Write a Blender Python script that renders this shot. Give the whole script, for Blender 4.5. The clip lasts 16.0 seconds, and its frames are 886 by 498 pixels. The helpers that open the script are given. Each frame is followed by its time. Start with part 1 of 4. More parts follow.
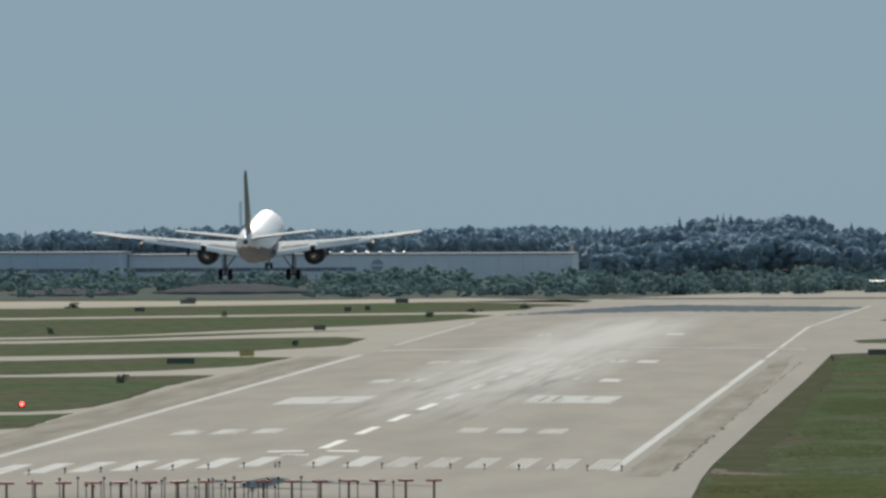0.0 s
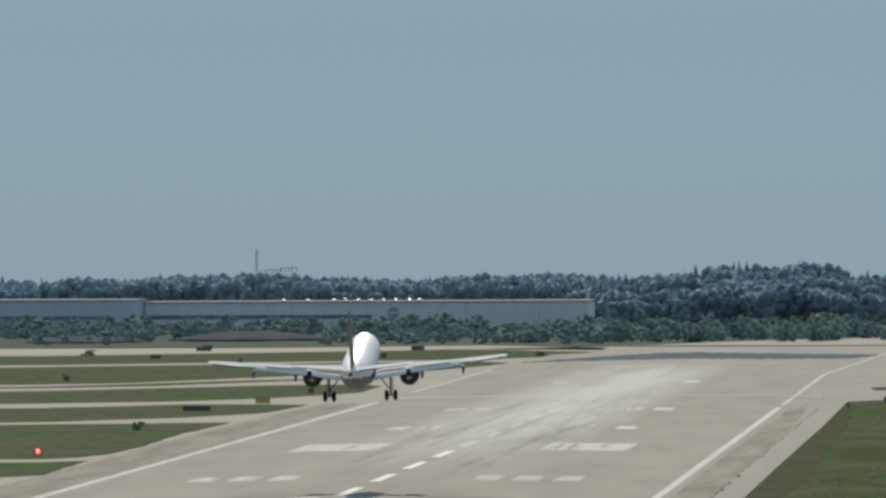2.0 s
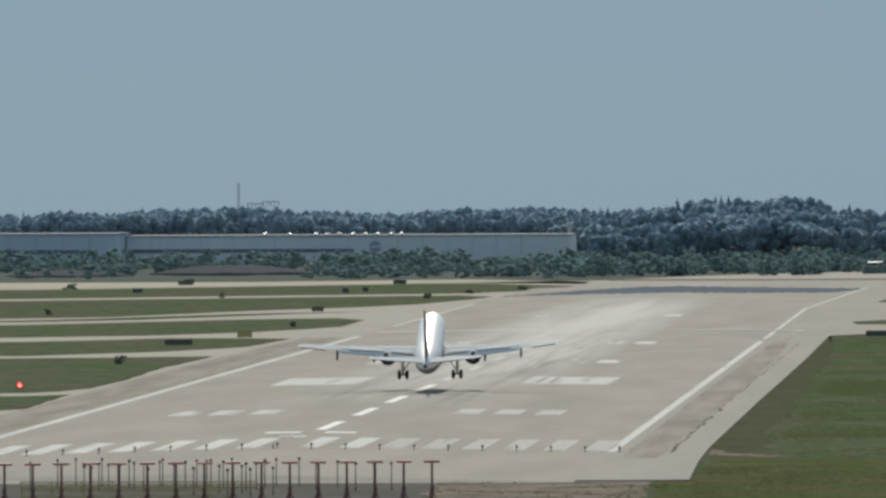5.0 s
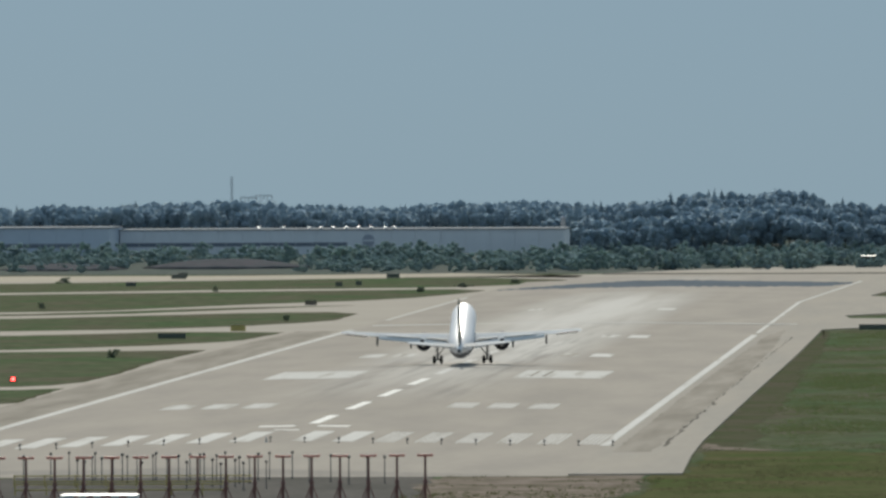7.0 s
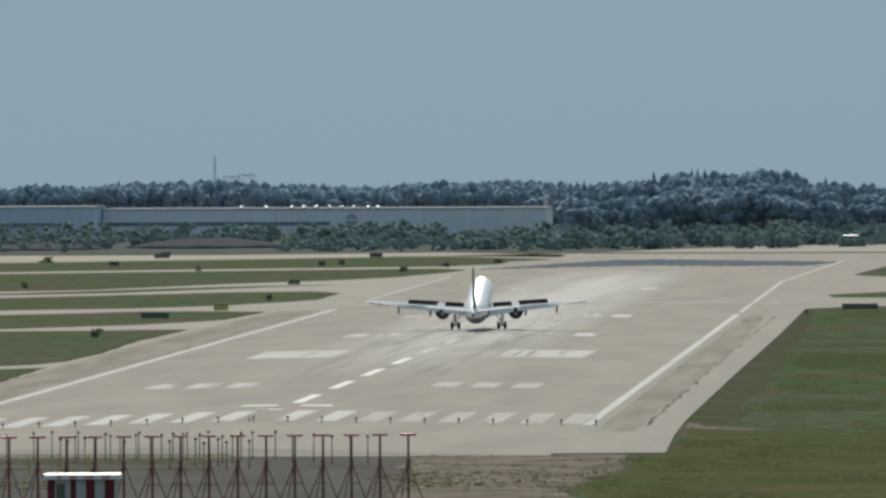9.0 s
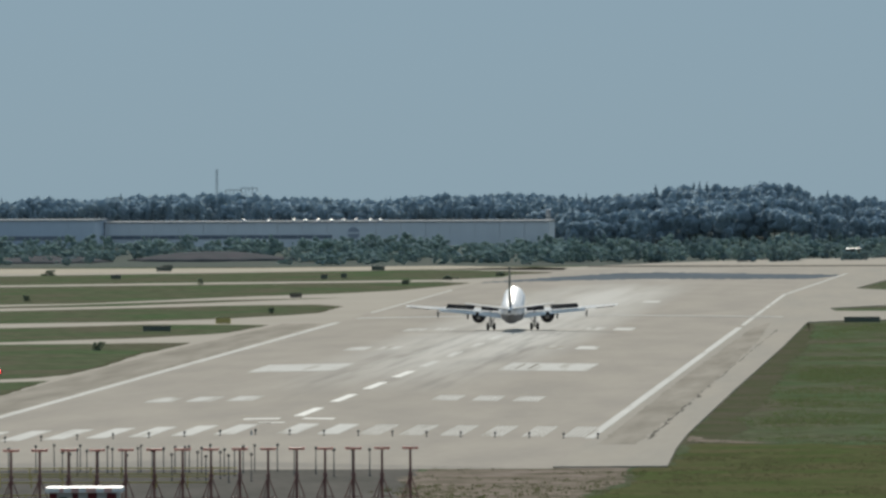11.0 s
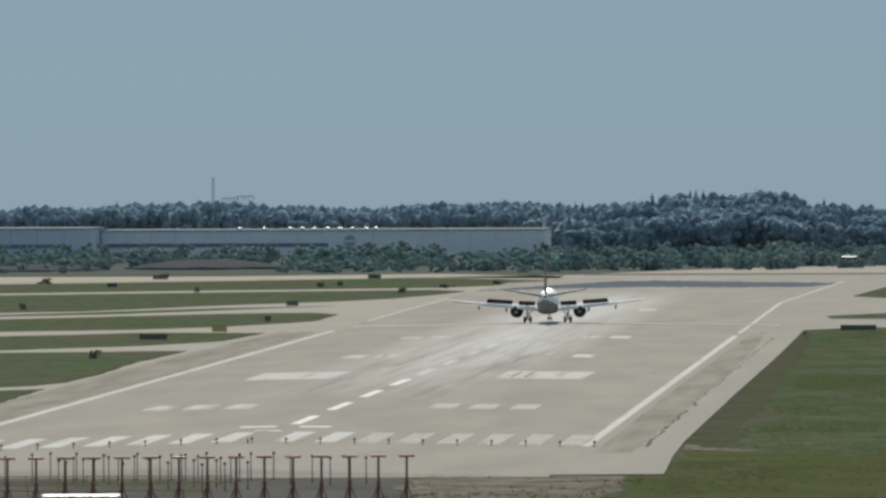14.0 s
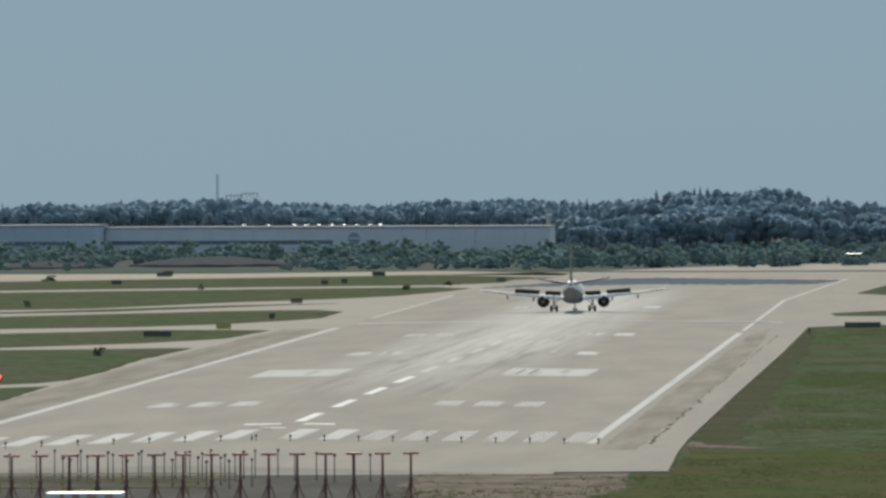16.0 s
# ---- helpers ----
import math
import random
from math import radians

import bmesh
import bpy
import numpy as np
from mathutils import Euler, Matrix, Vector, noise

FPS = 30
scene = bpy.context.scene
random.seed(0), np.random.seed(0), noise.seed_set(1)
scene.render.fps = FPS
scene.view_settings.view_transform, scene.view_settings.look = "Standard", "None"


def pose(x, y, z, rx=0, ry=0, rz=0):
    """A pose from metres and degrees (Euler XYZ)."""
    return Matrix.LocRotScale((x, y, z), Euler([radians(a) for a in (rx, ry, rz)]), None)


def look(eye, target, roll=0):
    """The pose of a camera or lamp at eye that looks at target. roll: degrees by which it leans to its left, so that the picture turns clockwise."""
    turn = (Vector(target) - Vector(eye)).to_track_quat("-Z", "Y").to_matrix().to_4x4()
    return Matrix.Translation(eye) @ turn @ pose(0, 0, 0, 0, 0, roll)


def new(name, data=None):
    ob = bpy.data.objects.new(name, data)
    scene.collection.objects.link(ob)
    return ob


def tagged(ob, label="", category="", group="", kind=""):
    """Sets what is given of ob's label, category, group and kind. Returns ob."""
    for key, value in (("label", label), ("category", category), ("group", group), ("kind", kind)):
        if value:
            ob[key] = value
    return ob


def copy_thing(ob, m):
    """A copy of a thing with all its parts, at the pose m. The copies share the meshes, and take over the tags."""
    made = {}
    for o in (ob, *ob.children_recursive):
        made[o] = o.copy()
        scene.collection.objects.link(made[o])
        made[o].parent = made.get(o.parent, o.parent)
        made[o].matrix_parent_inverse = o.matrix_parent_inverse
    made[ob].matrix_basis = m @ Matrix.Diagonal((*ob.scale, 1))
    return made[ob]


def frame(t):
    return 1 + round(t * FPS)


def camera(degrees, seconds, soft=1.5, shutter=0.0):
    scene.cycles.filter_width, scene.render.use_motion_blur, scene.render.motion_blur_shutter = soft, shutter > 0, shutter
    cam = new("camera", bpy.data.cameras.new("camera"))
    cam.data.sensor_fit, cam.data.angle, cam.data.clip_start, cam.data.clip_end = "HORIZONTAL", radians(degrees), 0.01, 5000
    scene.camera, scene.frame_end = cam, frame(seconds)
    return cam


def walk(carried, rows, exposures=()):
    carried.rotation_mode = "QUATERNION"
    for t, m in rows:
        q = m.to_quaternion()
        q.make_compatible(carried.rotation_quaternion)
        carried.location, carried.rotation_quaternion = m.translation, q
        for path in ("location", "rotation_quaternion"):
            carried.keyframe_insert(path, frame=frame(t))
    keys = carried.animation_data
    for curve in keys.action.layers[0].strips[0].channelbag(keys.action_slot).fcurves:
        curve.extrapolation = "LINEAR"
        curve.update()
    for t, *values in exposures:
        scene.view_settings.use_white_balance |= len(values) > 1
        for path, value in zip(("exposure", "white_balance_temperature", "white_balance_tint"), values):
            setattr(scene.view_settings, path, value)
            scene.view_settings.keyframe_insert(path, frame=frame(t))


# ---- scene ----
# ---- camera ----
EYE = Vector((66.086, -1094.98, 26.502))
LEAN = -0.2434
# seconds, turn to the left of the runway's heading, tilt (degrees)
SIGHTS = [
    (0, 2.6750, -0.3567), (0.5, 2.8012, -0.2372), (1, 2.7578, -0.2240), (1.5, 2.7922, -0.2256),
    (2, 2.7479, -0.1379), (2.5, 2.7346, -0.2402), (3, 2.7102, -0.3160), (3.5, 2.7118, -0.3094),
    (4, 2.6863, -0.3822), (4.2, 2.6623, -0.4261), (6.5, 2.6743, -0.4555), (7, 2.6346, -0.4722),
    (7.5, 2.6230, -0.4975), (8, 2.6263, -0.5174), (8.5, 2.5902, -0.5400), (9, 2.5567, -0.5679),
    (9.2, 2.5800, -0.5639), (11.3, 2.5649, -0.5048), (11.5, 2.5653, -0.5240), (12, 2.6175, -0.5577),
    (12.5, 2.5801, -0.5408), (13, 2.5959, -0.5276), (13.5, 2.5525, -0.4873), (14, 2.5489, -0.4695),
    (14.5, 2.5810, -0.4705), (15, 2.6215, -0.4591), (15.5, 2.5795, -0.4667), (16, 2.5684, -0.4821)]


def sight(turn, tilt):
    a, b = radians(turn), radians(tilt)
    ahead = Vector((-math.sin(a) * math.cos(b), math.cos(a) * math.cos(b), math.sin(b)))
    return look(EYE, EYE + 1000 * ahead, LEAN)


cam = camera(4.0873, 16.0, soft=2.8)
walk(cam, [(t, sight(a, b)) for t, a, b in SIGHTS])

# ---- light ----
SUN_UP, SUN_LEFT = 27.0, 4.0  # degrees above the horizon, and left of the runway's heading
world = bpy.data.worlds.new("sky")
scene.world = world
world.use_nodes = True
wn, wl = world.node_tree.nodes, world.node_tree.links
sky = wn.new("ShaderNodeTexSky")
sky.sky_type = "NISHITA"
sky.sun_disc = False
sky.sun_elevation = radians(SUN_UP)
sky.sun_rotation = radians(-SUN_LEFT)
sky.altitude, sky.air_density, sky.dust_density, sky.ozone_density = 150, 1.0, 0.6, 3.0
# a hazy day: the clear sky is veiled by an even blue-grey haze
dim = wn.new("ShaderNodeVectorMath")
dim.operation = "MULTIPLY"
dim.inputs[1].default_value = (0.0021, 0.004, 0.0083)
wl.new(sky.outputs["Color"], dim.inputs[0])
veil = wn.new("ShaderNodeVectorMath")
veil.operation = "ADD"
veil.inputs[1].default_value = (0.178, 0.248, 0.298)
wl.new(dim.outputs["Vector"], veil.inputs[0])
wl.new(veil.outputs["Vector"], wn["Background"].inputs["Color"])
wn["Background"].inputs["Strength"].default_value = 1.0
sun = new("sun", bpy.data.lights.new("sun", "SUN"))
sun.data.energy, sun.data.angle, sun.data.color = 5.0, radians(0.6), (1.0, 0.94, 0.83)
e, a = radians(SUN_UP), radians(SUN_LEFT)
sun.matrix_world = look((0, 0, 200), Vector((0, 0, 200)) - Vector((-math.sin(a) * math.cos(e), math.cos(a) * math.cos(e), math.sin(e))))
scene.view_settings.exposure = 0.2


# ---- materials ----
def material(name, base, rough=0.7, metal=0.0, spread=0.15, scale=1.0, stretch=(1, 1, 1), fine=8.0, bump=0.0, second=None, patch=0.08, glow=0.0, spec=0.5):
    """A surface with variation at two scales: large patches towards a second colour, and fine grain."""
    mat = bpy.data.materials.new(name)
    mat.use_nodes = True
    n, l = mat.node_tree.nodes, mat.node_tree.links
    b = n["Principled BSDF"]
    b.inputs["Roughness"].default_value, b.inputs["Metallic"].default_value = rough, metal
    b.inputs["Specular IOR Level"].default_value = spec
    co = n.new("ShaderNodeTexCoord")
    mp = n.new("ShaderNodeMapping")
    mp.inputs["Scale"].default_value = stretch
    l.new(co.outputs["Object"], mp.inputs["Vector"])
    big, small = n.new("ShaderNodeTexNoise"), n.new("ShaderNodeTexNoise")
    for t, s, d in ((big, scale * patch, 4), (small, scale * fine, 3)):
        t.inputs["Scale"].default_value, t.inputs["Detail"].default_value = s, d
        l.new(mp.outputs["Vector"], t.inputs["Vector"])
    ramp = n.new("ShaderNodeValToRGB")
    ramp.color_ramp.elements[0].position, ramp.color_ramp.elements[1].position = 0.35, 0.65
    other = second or [c * (1 - spread) for c in base]
    ramp.color_ramp.elements[0].color, ramp.color_ramp.elements[1].color = (*other, 1), (*base, 1)
    l.new(big.outputs["Fac"], ramp.inputs["Fac"])
    mr = n.new("ShaderNodeMapRange")
    mr.inputs["To Min"].default_value, mr.inputs["To Max"].default_value = 1 - spread, 1 + spread
    l.new(small.outputs["Fac"], mr.inputs["Value"])
    mix = n.new("ShaderNodeVectorMath")
    mix.operation = "SCALE"
    l.new(ramp.outputs["Color"], mix.inputs[0])
    l.new(mr.outputs["Result"], mix.inputs["Scale"])
    l.new(mix.outputs["Vector"], b.inputs["Base Color"])
    if bump:
        bp = n.new("ShaderNodeBump")
        bp.inputs["Strength"].default_value, bp.inputs["Distance"].default_value = bump, 0.05
        l.new(small.outputs["Fac"], bp.inputs["Height"])
        l.new(bp.outputs["Normal"], b.inputs["Normal"])
    if glow:
        b.inputs["Emission Color"].default_value, b.inputs["Emission Strength"].default_value = (*base, 1), glow
    return mat


def socket_mix(n, l, kind, fac, a, b):
    """A colour mix of two sockets or colours by a factor socket."""
    m = n.new("ShaderNodeMix")
    m.data_type, m.blend_type = "RGBA", kind
    l.new(fac, m.inputs[0]) if hasattr(fac, "links") else None
    for i, s in ((6, a), (7, b)):
        if hasattr(s, "links"):
            l.new(s, m.inputs[i])
        else:
            m.inputs[i].default_value = (*s, 1)
    return m.outputs[2]


def runway_material():
    """Old pale concrete: lengthwise wear, a pale worn wheel lane, dark rubber streaks in the landing zone."""
    mat = material("runway_concrete", (0.375, 0.345, 0.303), 0.8, spread=0.05, scale=1, stretch=(1, 0.12, 1), fine=1.2, patch=0.14, second=(0.33, 0.305, 0.272), spec=0.0)
    n, l = mat.node_tree.nodes, mat.node_tree.links
    b = n["Principled BSDF"]
    now = b.inputs["Base Color"].links[0].from_socket
    co = n.new("ShaderNodeTexCoord")
    sep = n.new("ShaderNodeSeparateXYZ")
    l.new(co.outputs["Object"], sep.inputs[0])

    def band(socket, rows):
        r = n.new("ShaderNodeValToRGB")
        lo, hi = rows[0][0], rows[-1][0]
        mr = n.new("ShaderNodeMapRange")
        mr.inputs["From Min"].default_value, mr.inputs["From Max"].default_value = lo, hi
        l.new(socket, mr.inputs["Value"])
        l.new(mr.outputs["Result"], r.inputs["Fac"])
        els = r.color_ramp.elements
        while len(els) < len(rows):
            els.new(0.5)
        for el, (x, v) in zip(els, rows):
            el.position, el.color = (x - lo) / (hi - lo), (v, v, v, 1)
        return r.outputs["Color"]

    def times(*s):
        out = s[0]
        for o in s[1:]:
            m = n.new("ShaderNodeMath")
            m.operation = "MULTIPLY"
            l.new(out, m.inputs[0])
            if hasattr(o, "links"):
                l.new(o, m.inputs[1])
            else:
                m.inputs[1].default_value = o
            out = m.outputs[0]
        return out

    def streak(sx, sy, lo, hi, seed):
        mp = n.new("ShaderNodeMapping")
        mp.inputs["Scale"].default_value, mp.inputs["Location"].default_value = (sx, sy, 1), (seed, seed, 0)
        l.new(co.outputs["Object"], mp.inputs["Vector"])
        t = n.new("ShaderNodeTexNoise")
        t.inputs["Scale"].default_value, t.inputs["Detail"].default_value = 1, 5
        l.new(mp.outputs["Vector"], t.inputs["Vector"])
        mr = n.new("ShaderNodeMapRange")
        mr.inputs["From Min"].default_value, mr.inputs["From Max"].default_value = lo, hi
        l.new(t.outputs["Fac"], mr.inputs["Value"])
        return mr.outputs["Result"]

    pale = times(band(sep.outputs["X"], [(-16, 0), (-7, 0.75), (0, 1), (6, 0.85), (14, 0)]), band(sep.outputs["Y"], [(170, 0), (330, 0.55), (520, 1), (1000, 0.9), (1150, 0.2)]), streak(0.22, 0.005, 0.1, 0.55, 3), 0.92)
    dark = times(band(sep.outputs["X"], [(-12, 0), (-6, 1), (-3, 0.5), (3, 0.6), (7, 1), (12, 0)]), band(sep.outputs["Y"], [(130, 0), (260, 0.9), (520, 1), (760, 0.1)]), streak(0.7, 0.012, 0.45, 0.68, 11), 0.6)
    c = socket_mix(n, l, "MIX", pale, now, (0.58, 0.565, 0.53))
    c = socket_mix(n, l, "MIX", dark, c, (0.2, 0.19, 0.175))
    l.new(c, b.inputs["Base Color"])
    return mat


def paint_material(name, keep, tone=0.6):
    """Road paint, worn through to the concrete where keep is low."""
    mat = material(name, (tone, tone * 0.985, tone * 0.93), 0.6, spread=0.06, fine=0.8, stretch=(1, 0.15, 1), spec=0.0)
    n, l = mat.node_tree.nodes, mat.node_tree.links
    b = n["Principled BSDF"]
    now = b.inputs["Base Color"].links[0].from_socket
    co = n.new("ShaderNodeTexCoord")
    mp = n.new("ShaderNodeMapping")
    mp.inputs["Scale"].default_value = (0.7, 0.02, 1)
    l.new(co.outputs["Object"], mp.inputs["Vector"])
    t = n.new("ShaderNodeTexNoise")
    t.inputs["Scale"].default_value, t.inputs["Detail"].default_value = 1.3, 6
    l.new(mp.outputs["Vector"], t.inputs["Vector"])
    mr = n.new("ShaderNodeMapRange")
    mr.inputs["From Min"].default_value, mr.inputs["From Max"].default_value = keep - 0.1, keep + 0.1
    l.new(t.outputs["Fac"], mr.inputs["Value"])
    l.new(socket_mix(n, l, "MIX", mr.outputs["Result"], now, (0.37, 0.345, 0.305)), b.inputs["Base Color"])
    return mat


def leaf_material(name, base, second, haze_sheen=0.5):
    """Foliage that lets light through, with a blue sheen standing in for distance haze; each plant differs a little."""
    mat = material(name, base, 0.6, spread=0.25, scale=1, fine=4.0, patch=0.5, second=second, spec=0.0)
    n, l = mat.node_tree.nodes, mat.node_tree.links
    info = n.new("ShaderNodeObjectInfo")
    mr = n.new("ShaderNodeMapRange")
    mr.inputs["To Min"].default_value, mr.inputs["To Max"].default_value = 0.85, 1.15
    l.new(info.outputs["Random"], mr.inputs["Value"])
    b = n["Principled BSDF"]
    b.inputs["Sheen Weight"].default_value, b.inputs["Sheen Roughness"].default_value = haze_sheen, 0.8
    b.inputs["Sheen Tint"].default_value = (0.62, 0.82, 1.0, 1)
    sc = n.new("ShaderNodeVectorMath")
    sc.operation = "SCALE"
    l.new(b.inputs["Base Color"].links[0].from_socket, sc.inputs[0])
    l.new(mr.outputs["Result"], sc.inputs["Scale"])
    l.new(sc.outputs["Vector"], b.inputs["Base Color"])
    tr = n.new("ShaderNodeBsdfTranslucent")
    thin = n.new("ShaderNodeVectorMath")
    thin.operation = "SCALE"
    thin.inputs["Scale"].default_value = 2.0
    l.new(sc.outputs["Vector"], thin.inputs[0])
    l.new(thin.outputs["Vector"], tr.inputs["Color"])
    mx = n.new("ShaderNodeMixShader")
    mx.inputs["Fac"].default_value = 0.36
    l.new(b.outputs["BSDF"], mx.inputs[1])
    l.new(tr.outputs["BSDF"], mx.inputs[2])
    l.new(mx.outputs["Shader"], n["Material Output"].inputs["Surface"])
    return mat


M = {
    "runway": runway_material(),
    "taxiway": material("taxiway_concrete", (0.395, 0.366, 0.32), 0.8, spread=0.05, fine=0.8, stretch=(0.3, 0.3, 1), spec=0.0),
    "shoulder": material("shoulder_asphalt", (0.37, 0.341, 0.298), 0.85, spread=0.06, fine=1.0, stretch=(1, 0.06, 1), patch=0.2, second=(0.34, 0.32, 0.285), spec=0.0),
    "verge": material("dusty_shoulder", (0.335, 0.308, 0.268), 0.85, spread=0.1, fine=1.0, stretch=(1, 0.06, 1), patch=0.35, second=(0.255, 0.235, 0.202), spec=0.0),
    # Blue-grey of a mirage mirroring the trees, put into the surface colour.
    "wet": material("mirage_reflection", (0.135, 0.158, 0.18), 0.8, spread=0.15, fine=0.3, stretch=(0.6, 0.05, 1), spec=0.0),
    "seam": material("seam_tar", (0.17, 0.158, 0.138), 0.8, spread=0.3, fine=0.6, stretch=(1, 0.2, 1), spec=0.0),
    "paint": paint_material("marking_paint", 0.66),
    "bright": paint_material("fresh_marking_paint", 0.75, 0.82),
    "worn2": paint_material("faded_marking_paint", 0.6, 0.56),
    "worn": paint_material("worn_marking_paint", 0.5, 0.58),
    "faint": paint_material("faint_marking_paint", 0.9, 0.54),
    "grass": material("grass", (0.074, 0.108, 0.056), 0.9, spread=0.5, fine=0.6, stretch=(0.6, 0.25, 1), patch=0.1, second=(0.108, 0.102, 0.074), spec=0.0),
    "dry": material("dry_grass", (0.102, 0.096, 0.054), 0.95, spread=0.5, fine=0.8, patch=0.09, second=(0.068, 0.092, 0.036), spec=0.0),
    "dirt": material("bare_soil", (0.235, 0.198, 0.172), 0.95, spread=0.5, fine=0.9, patch=0.16, second=(0.12, 0.108, 0.08), spec=0.0),
    "edge": material("brown_verge_soil", (0.1, 0.09, 0.068), 0.95, spread=0.3, fine=0.6, patch=0.07, second=(0.07, 0.082, 0.045), spec=0.0),
    "gravel": material("dark_gravel", (0.135, 0.127, 0.117), 0.95, spread=0.18, fine=1.4, stretch=(1, 0.25, 1), patch=0.15, second=(0.106, 0.103, 0.094), spec=0.0),
    "sand": material("pale_sand", (0.44, 0.4, 0.33), 0.95, spread=0.12, fine=0.3, spec=0.0),
    # Brown ground tinted grey-green, so that its colour carries the haze.
    "scrub": material("hazed_scrub_soil", (0.1, 0.125, 0.113), 0.95, spread=0.3, fine=0.4, second=(0.122, 0.126, 0.115), spec=0.0),
    "heap": material("weedy_earth", (0.085, 0.095, 0.1), 0.95, spread=0.35, fine=0.6, patch=0.3, second=(0.11, 0.105, 0.115), spec=0.0),
    "white": material("white_gloss_paint", (0.8, 0.81, 0.82), 0.4, spread=0.04, fine=0.8, spec=0.2),
    # Dark greys that put the shade under hull and wings into colour.
    "belly": material("shaded_underside_paint", (0.15, 0.16, 0.19), 0.6, spread=0.08, fine=0.8, spec=0.0),
    "hull": material("shaded_belly_paint", (0.225, 0.225, 0.23), 0.6, spread=0.08, fine=0.8, spec=0.0),
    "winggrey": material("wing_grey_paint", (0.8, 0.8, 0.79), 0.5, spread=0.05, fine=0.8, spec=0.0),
    "darkgrey": material("dark_grey_metal", (0.05, 0.052, 0.058), 0.7, spread=0.15, fine=3, spec=0.1),
    "metal": material("bare_metal", (0.5, 0.5, 0.5), 0.35, 0.9, spread=0.08, fine=4),
    "tyre": material("tyre_rubber", (0.014, 0.014, 0.015), 0.9, spread=0.15, fine=6, spec=0.05),
    "cowl": material("dark_blue_cowl_paint", (0.07, 0.076, 0.095), 0.7, spread=0.1, fine=2, spec=0.05),
    "soot": material("burnt_metal", (0.09, 0.085, 0.08), 0.7, 0.0, spread=0.2, fine=3, spec=0.1),
    "finmark": material("fin_paint", (0.26, 0.255, 0.22), 0.7, spread=0.15, fine=2, spec=0.0),
    "glass": material("dark_glass", (0.03, 0.035, 0.04), 0.1, spread=0.05),
    # Far glass, its colour lightened as haze would lighten it.
    "bandglass": material("hazed_window_band", (0.2, 0.23, 0.28), 0.4, spread=0.1, fine=0.5),
    "red": material("orange_red_paint", (0.6, 0.2, 0.15), 0.6, spread=0.15, fine=3),
    "maroon": material("dark_red_paint", (0.15, 0.03, 0.032), 0.7, spread=0.2, fine=3, spec=0.2),
    "pink": material("faded_pink_paint", (0.66, 0.42, 0.38), 0.7, spread=0.2, fine=3, spec=0.2),
    # White shelter wall, darkened in its colour for the roof's shade.
    "dullwall": material("shaded_wall_paint", (0.5, 0.5, 0.46), 0.7, spread=0.12, fine=2, spec=0.2),
    "redsteel": material("faded_red_steel", (0.21, 0.095, 0.08), 0.65, spread=0.2, fine=3),
    "whitepaint": material("white_wall_paint", (0.78, 0.78, 0.76), 0.6, spread=0.06, fine=2),
    "yellow": material("yellow_paint", (0.56, 0.45, 0.15), 0.6, spread=0.15, fine=2),
    "fence": material("brown_panel", (0.17, 0.15, 0.11), 0.7, spread=0.2, fine=2),
    # Dark sign green, greyed and lightened in the colour as by haze.
    "green": material("hazed_green_panel", (0.12, 0.14, 0.11), 0.6, spread=0.2, fine=2),
    "steel": material("galvanised_steel", (0.13, 0.13, 0.135), 0.7, 0.2, spread=0.15, fine=3, spec=0.2),
    # Far mast and pylon steel, paled in the colour for distance haze.
    "palesteel": material("hazed_steel", (0.38, 0.43, 0.47), 0.6, 0.2, spread=0.1, fine=3),
    "lampred": material("red_lamp", (1.0, 0.06, 0.05), 0.4, glow=9.0),
    # Hall wall whitened in the base colour to imitate distance haze.
    "wall": material("hazed_grey_cladding", (0.83, 0.85, 0.88), 0.8, spread=0.06, fine=0.5, stretch=(1, 1, 0.1)),
    "wall2": material("blue_grey_cladding", (0.6, 0.67, 0.76), 0.8, spread=0.06, fine=0.5),
    "emblem": material("dull_emblem_paint", (0.4, 0.43, 0.5), 0.7, spread=0.1, fine=0.5),
    "roof": material("pale_roof_sheet", (0.36, 0.37, 0.38), 0.8, spread=0.06, fine=0.5, spec=0.0),
    "blade": leaf_material("grass_blades", (0.066, 0.098, 0.042), (0.076, 0.086, 0.044), 0.0),
    "dryblade": leaf_material("dry_grass_blades", (0.064, 0.078, 0.036), (0.074, 0.07, 0.042), 0.0),
    # Needles and leaves lightened and blued in the colour to imitate distance haze.
    "spruce": leaf_material("hazed_spruce_needles", (0.172, 0.213, 0.232), (0.16, 0.2, 0.22), 1.0),
    "leaves": leaf_material("hazed_broad_leaves", (0.165, 0.215, 0.172), (0.152, 0.2, 0.168), 0.7),
    "shrubleaf": leaf_material("shrub_leaves", (0.13, 0.155, 0.085), (0.115, 0.132, 0.075), 0.3),
    "bark": material("bark", (0.12, 0.1, 0.08), 0.9, spread=0.2, fine=4),
}


# ---- building helpers ----
def finish(bm, name, mat, smooth=False):
    me = bpy.data.meshes.new(name)
    bmesh.ops.recalc_face_normals(bm, faces=bm.faces)
    bm.to_mesh(me)
    bm.free()
    for m in (mat if isinstance(mat, list) else [mat]):
        me.materials.append(M[m])
    if smooth:
        me.polygons.foreach_set("use_smooth", [True] * len(me.polygons))
    return me


def part(name, bm, mat, parent=None, label="", smooth=False, at=None):
    ob = new(name, finish(bm, name, mat, smooth))
    ob.parent = parent
    if at is not None:
        ob.matrix_basis = at
    return tagged(ob, label) if label else ob


def thing(name, label, category, group="", at=None, kind=""):
    ob = new(name)
    ob.empty_display_size = 0.5
    if at is not None:
        ob.matrix_basis = at
    return tagged(ob, label, category, group, kind)


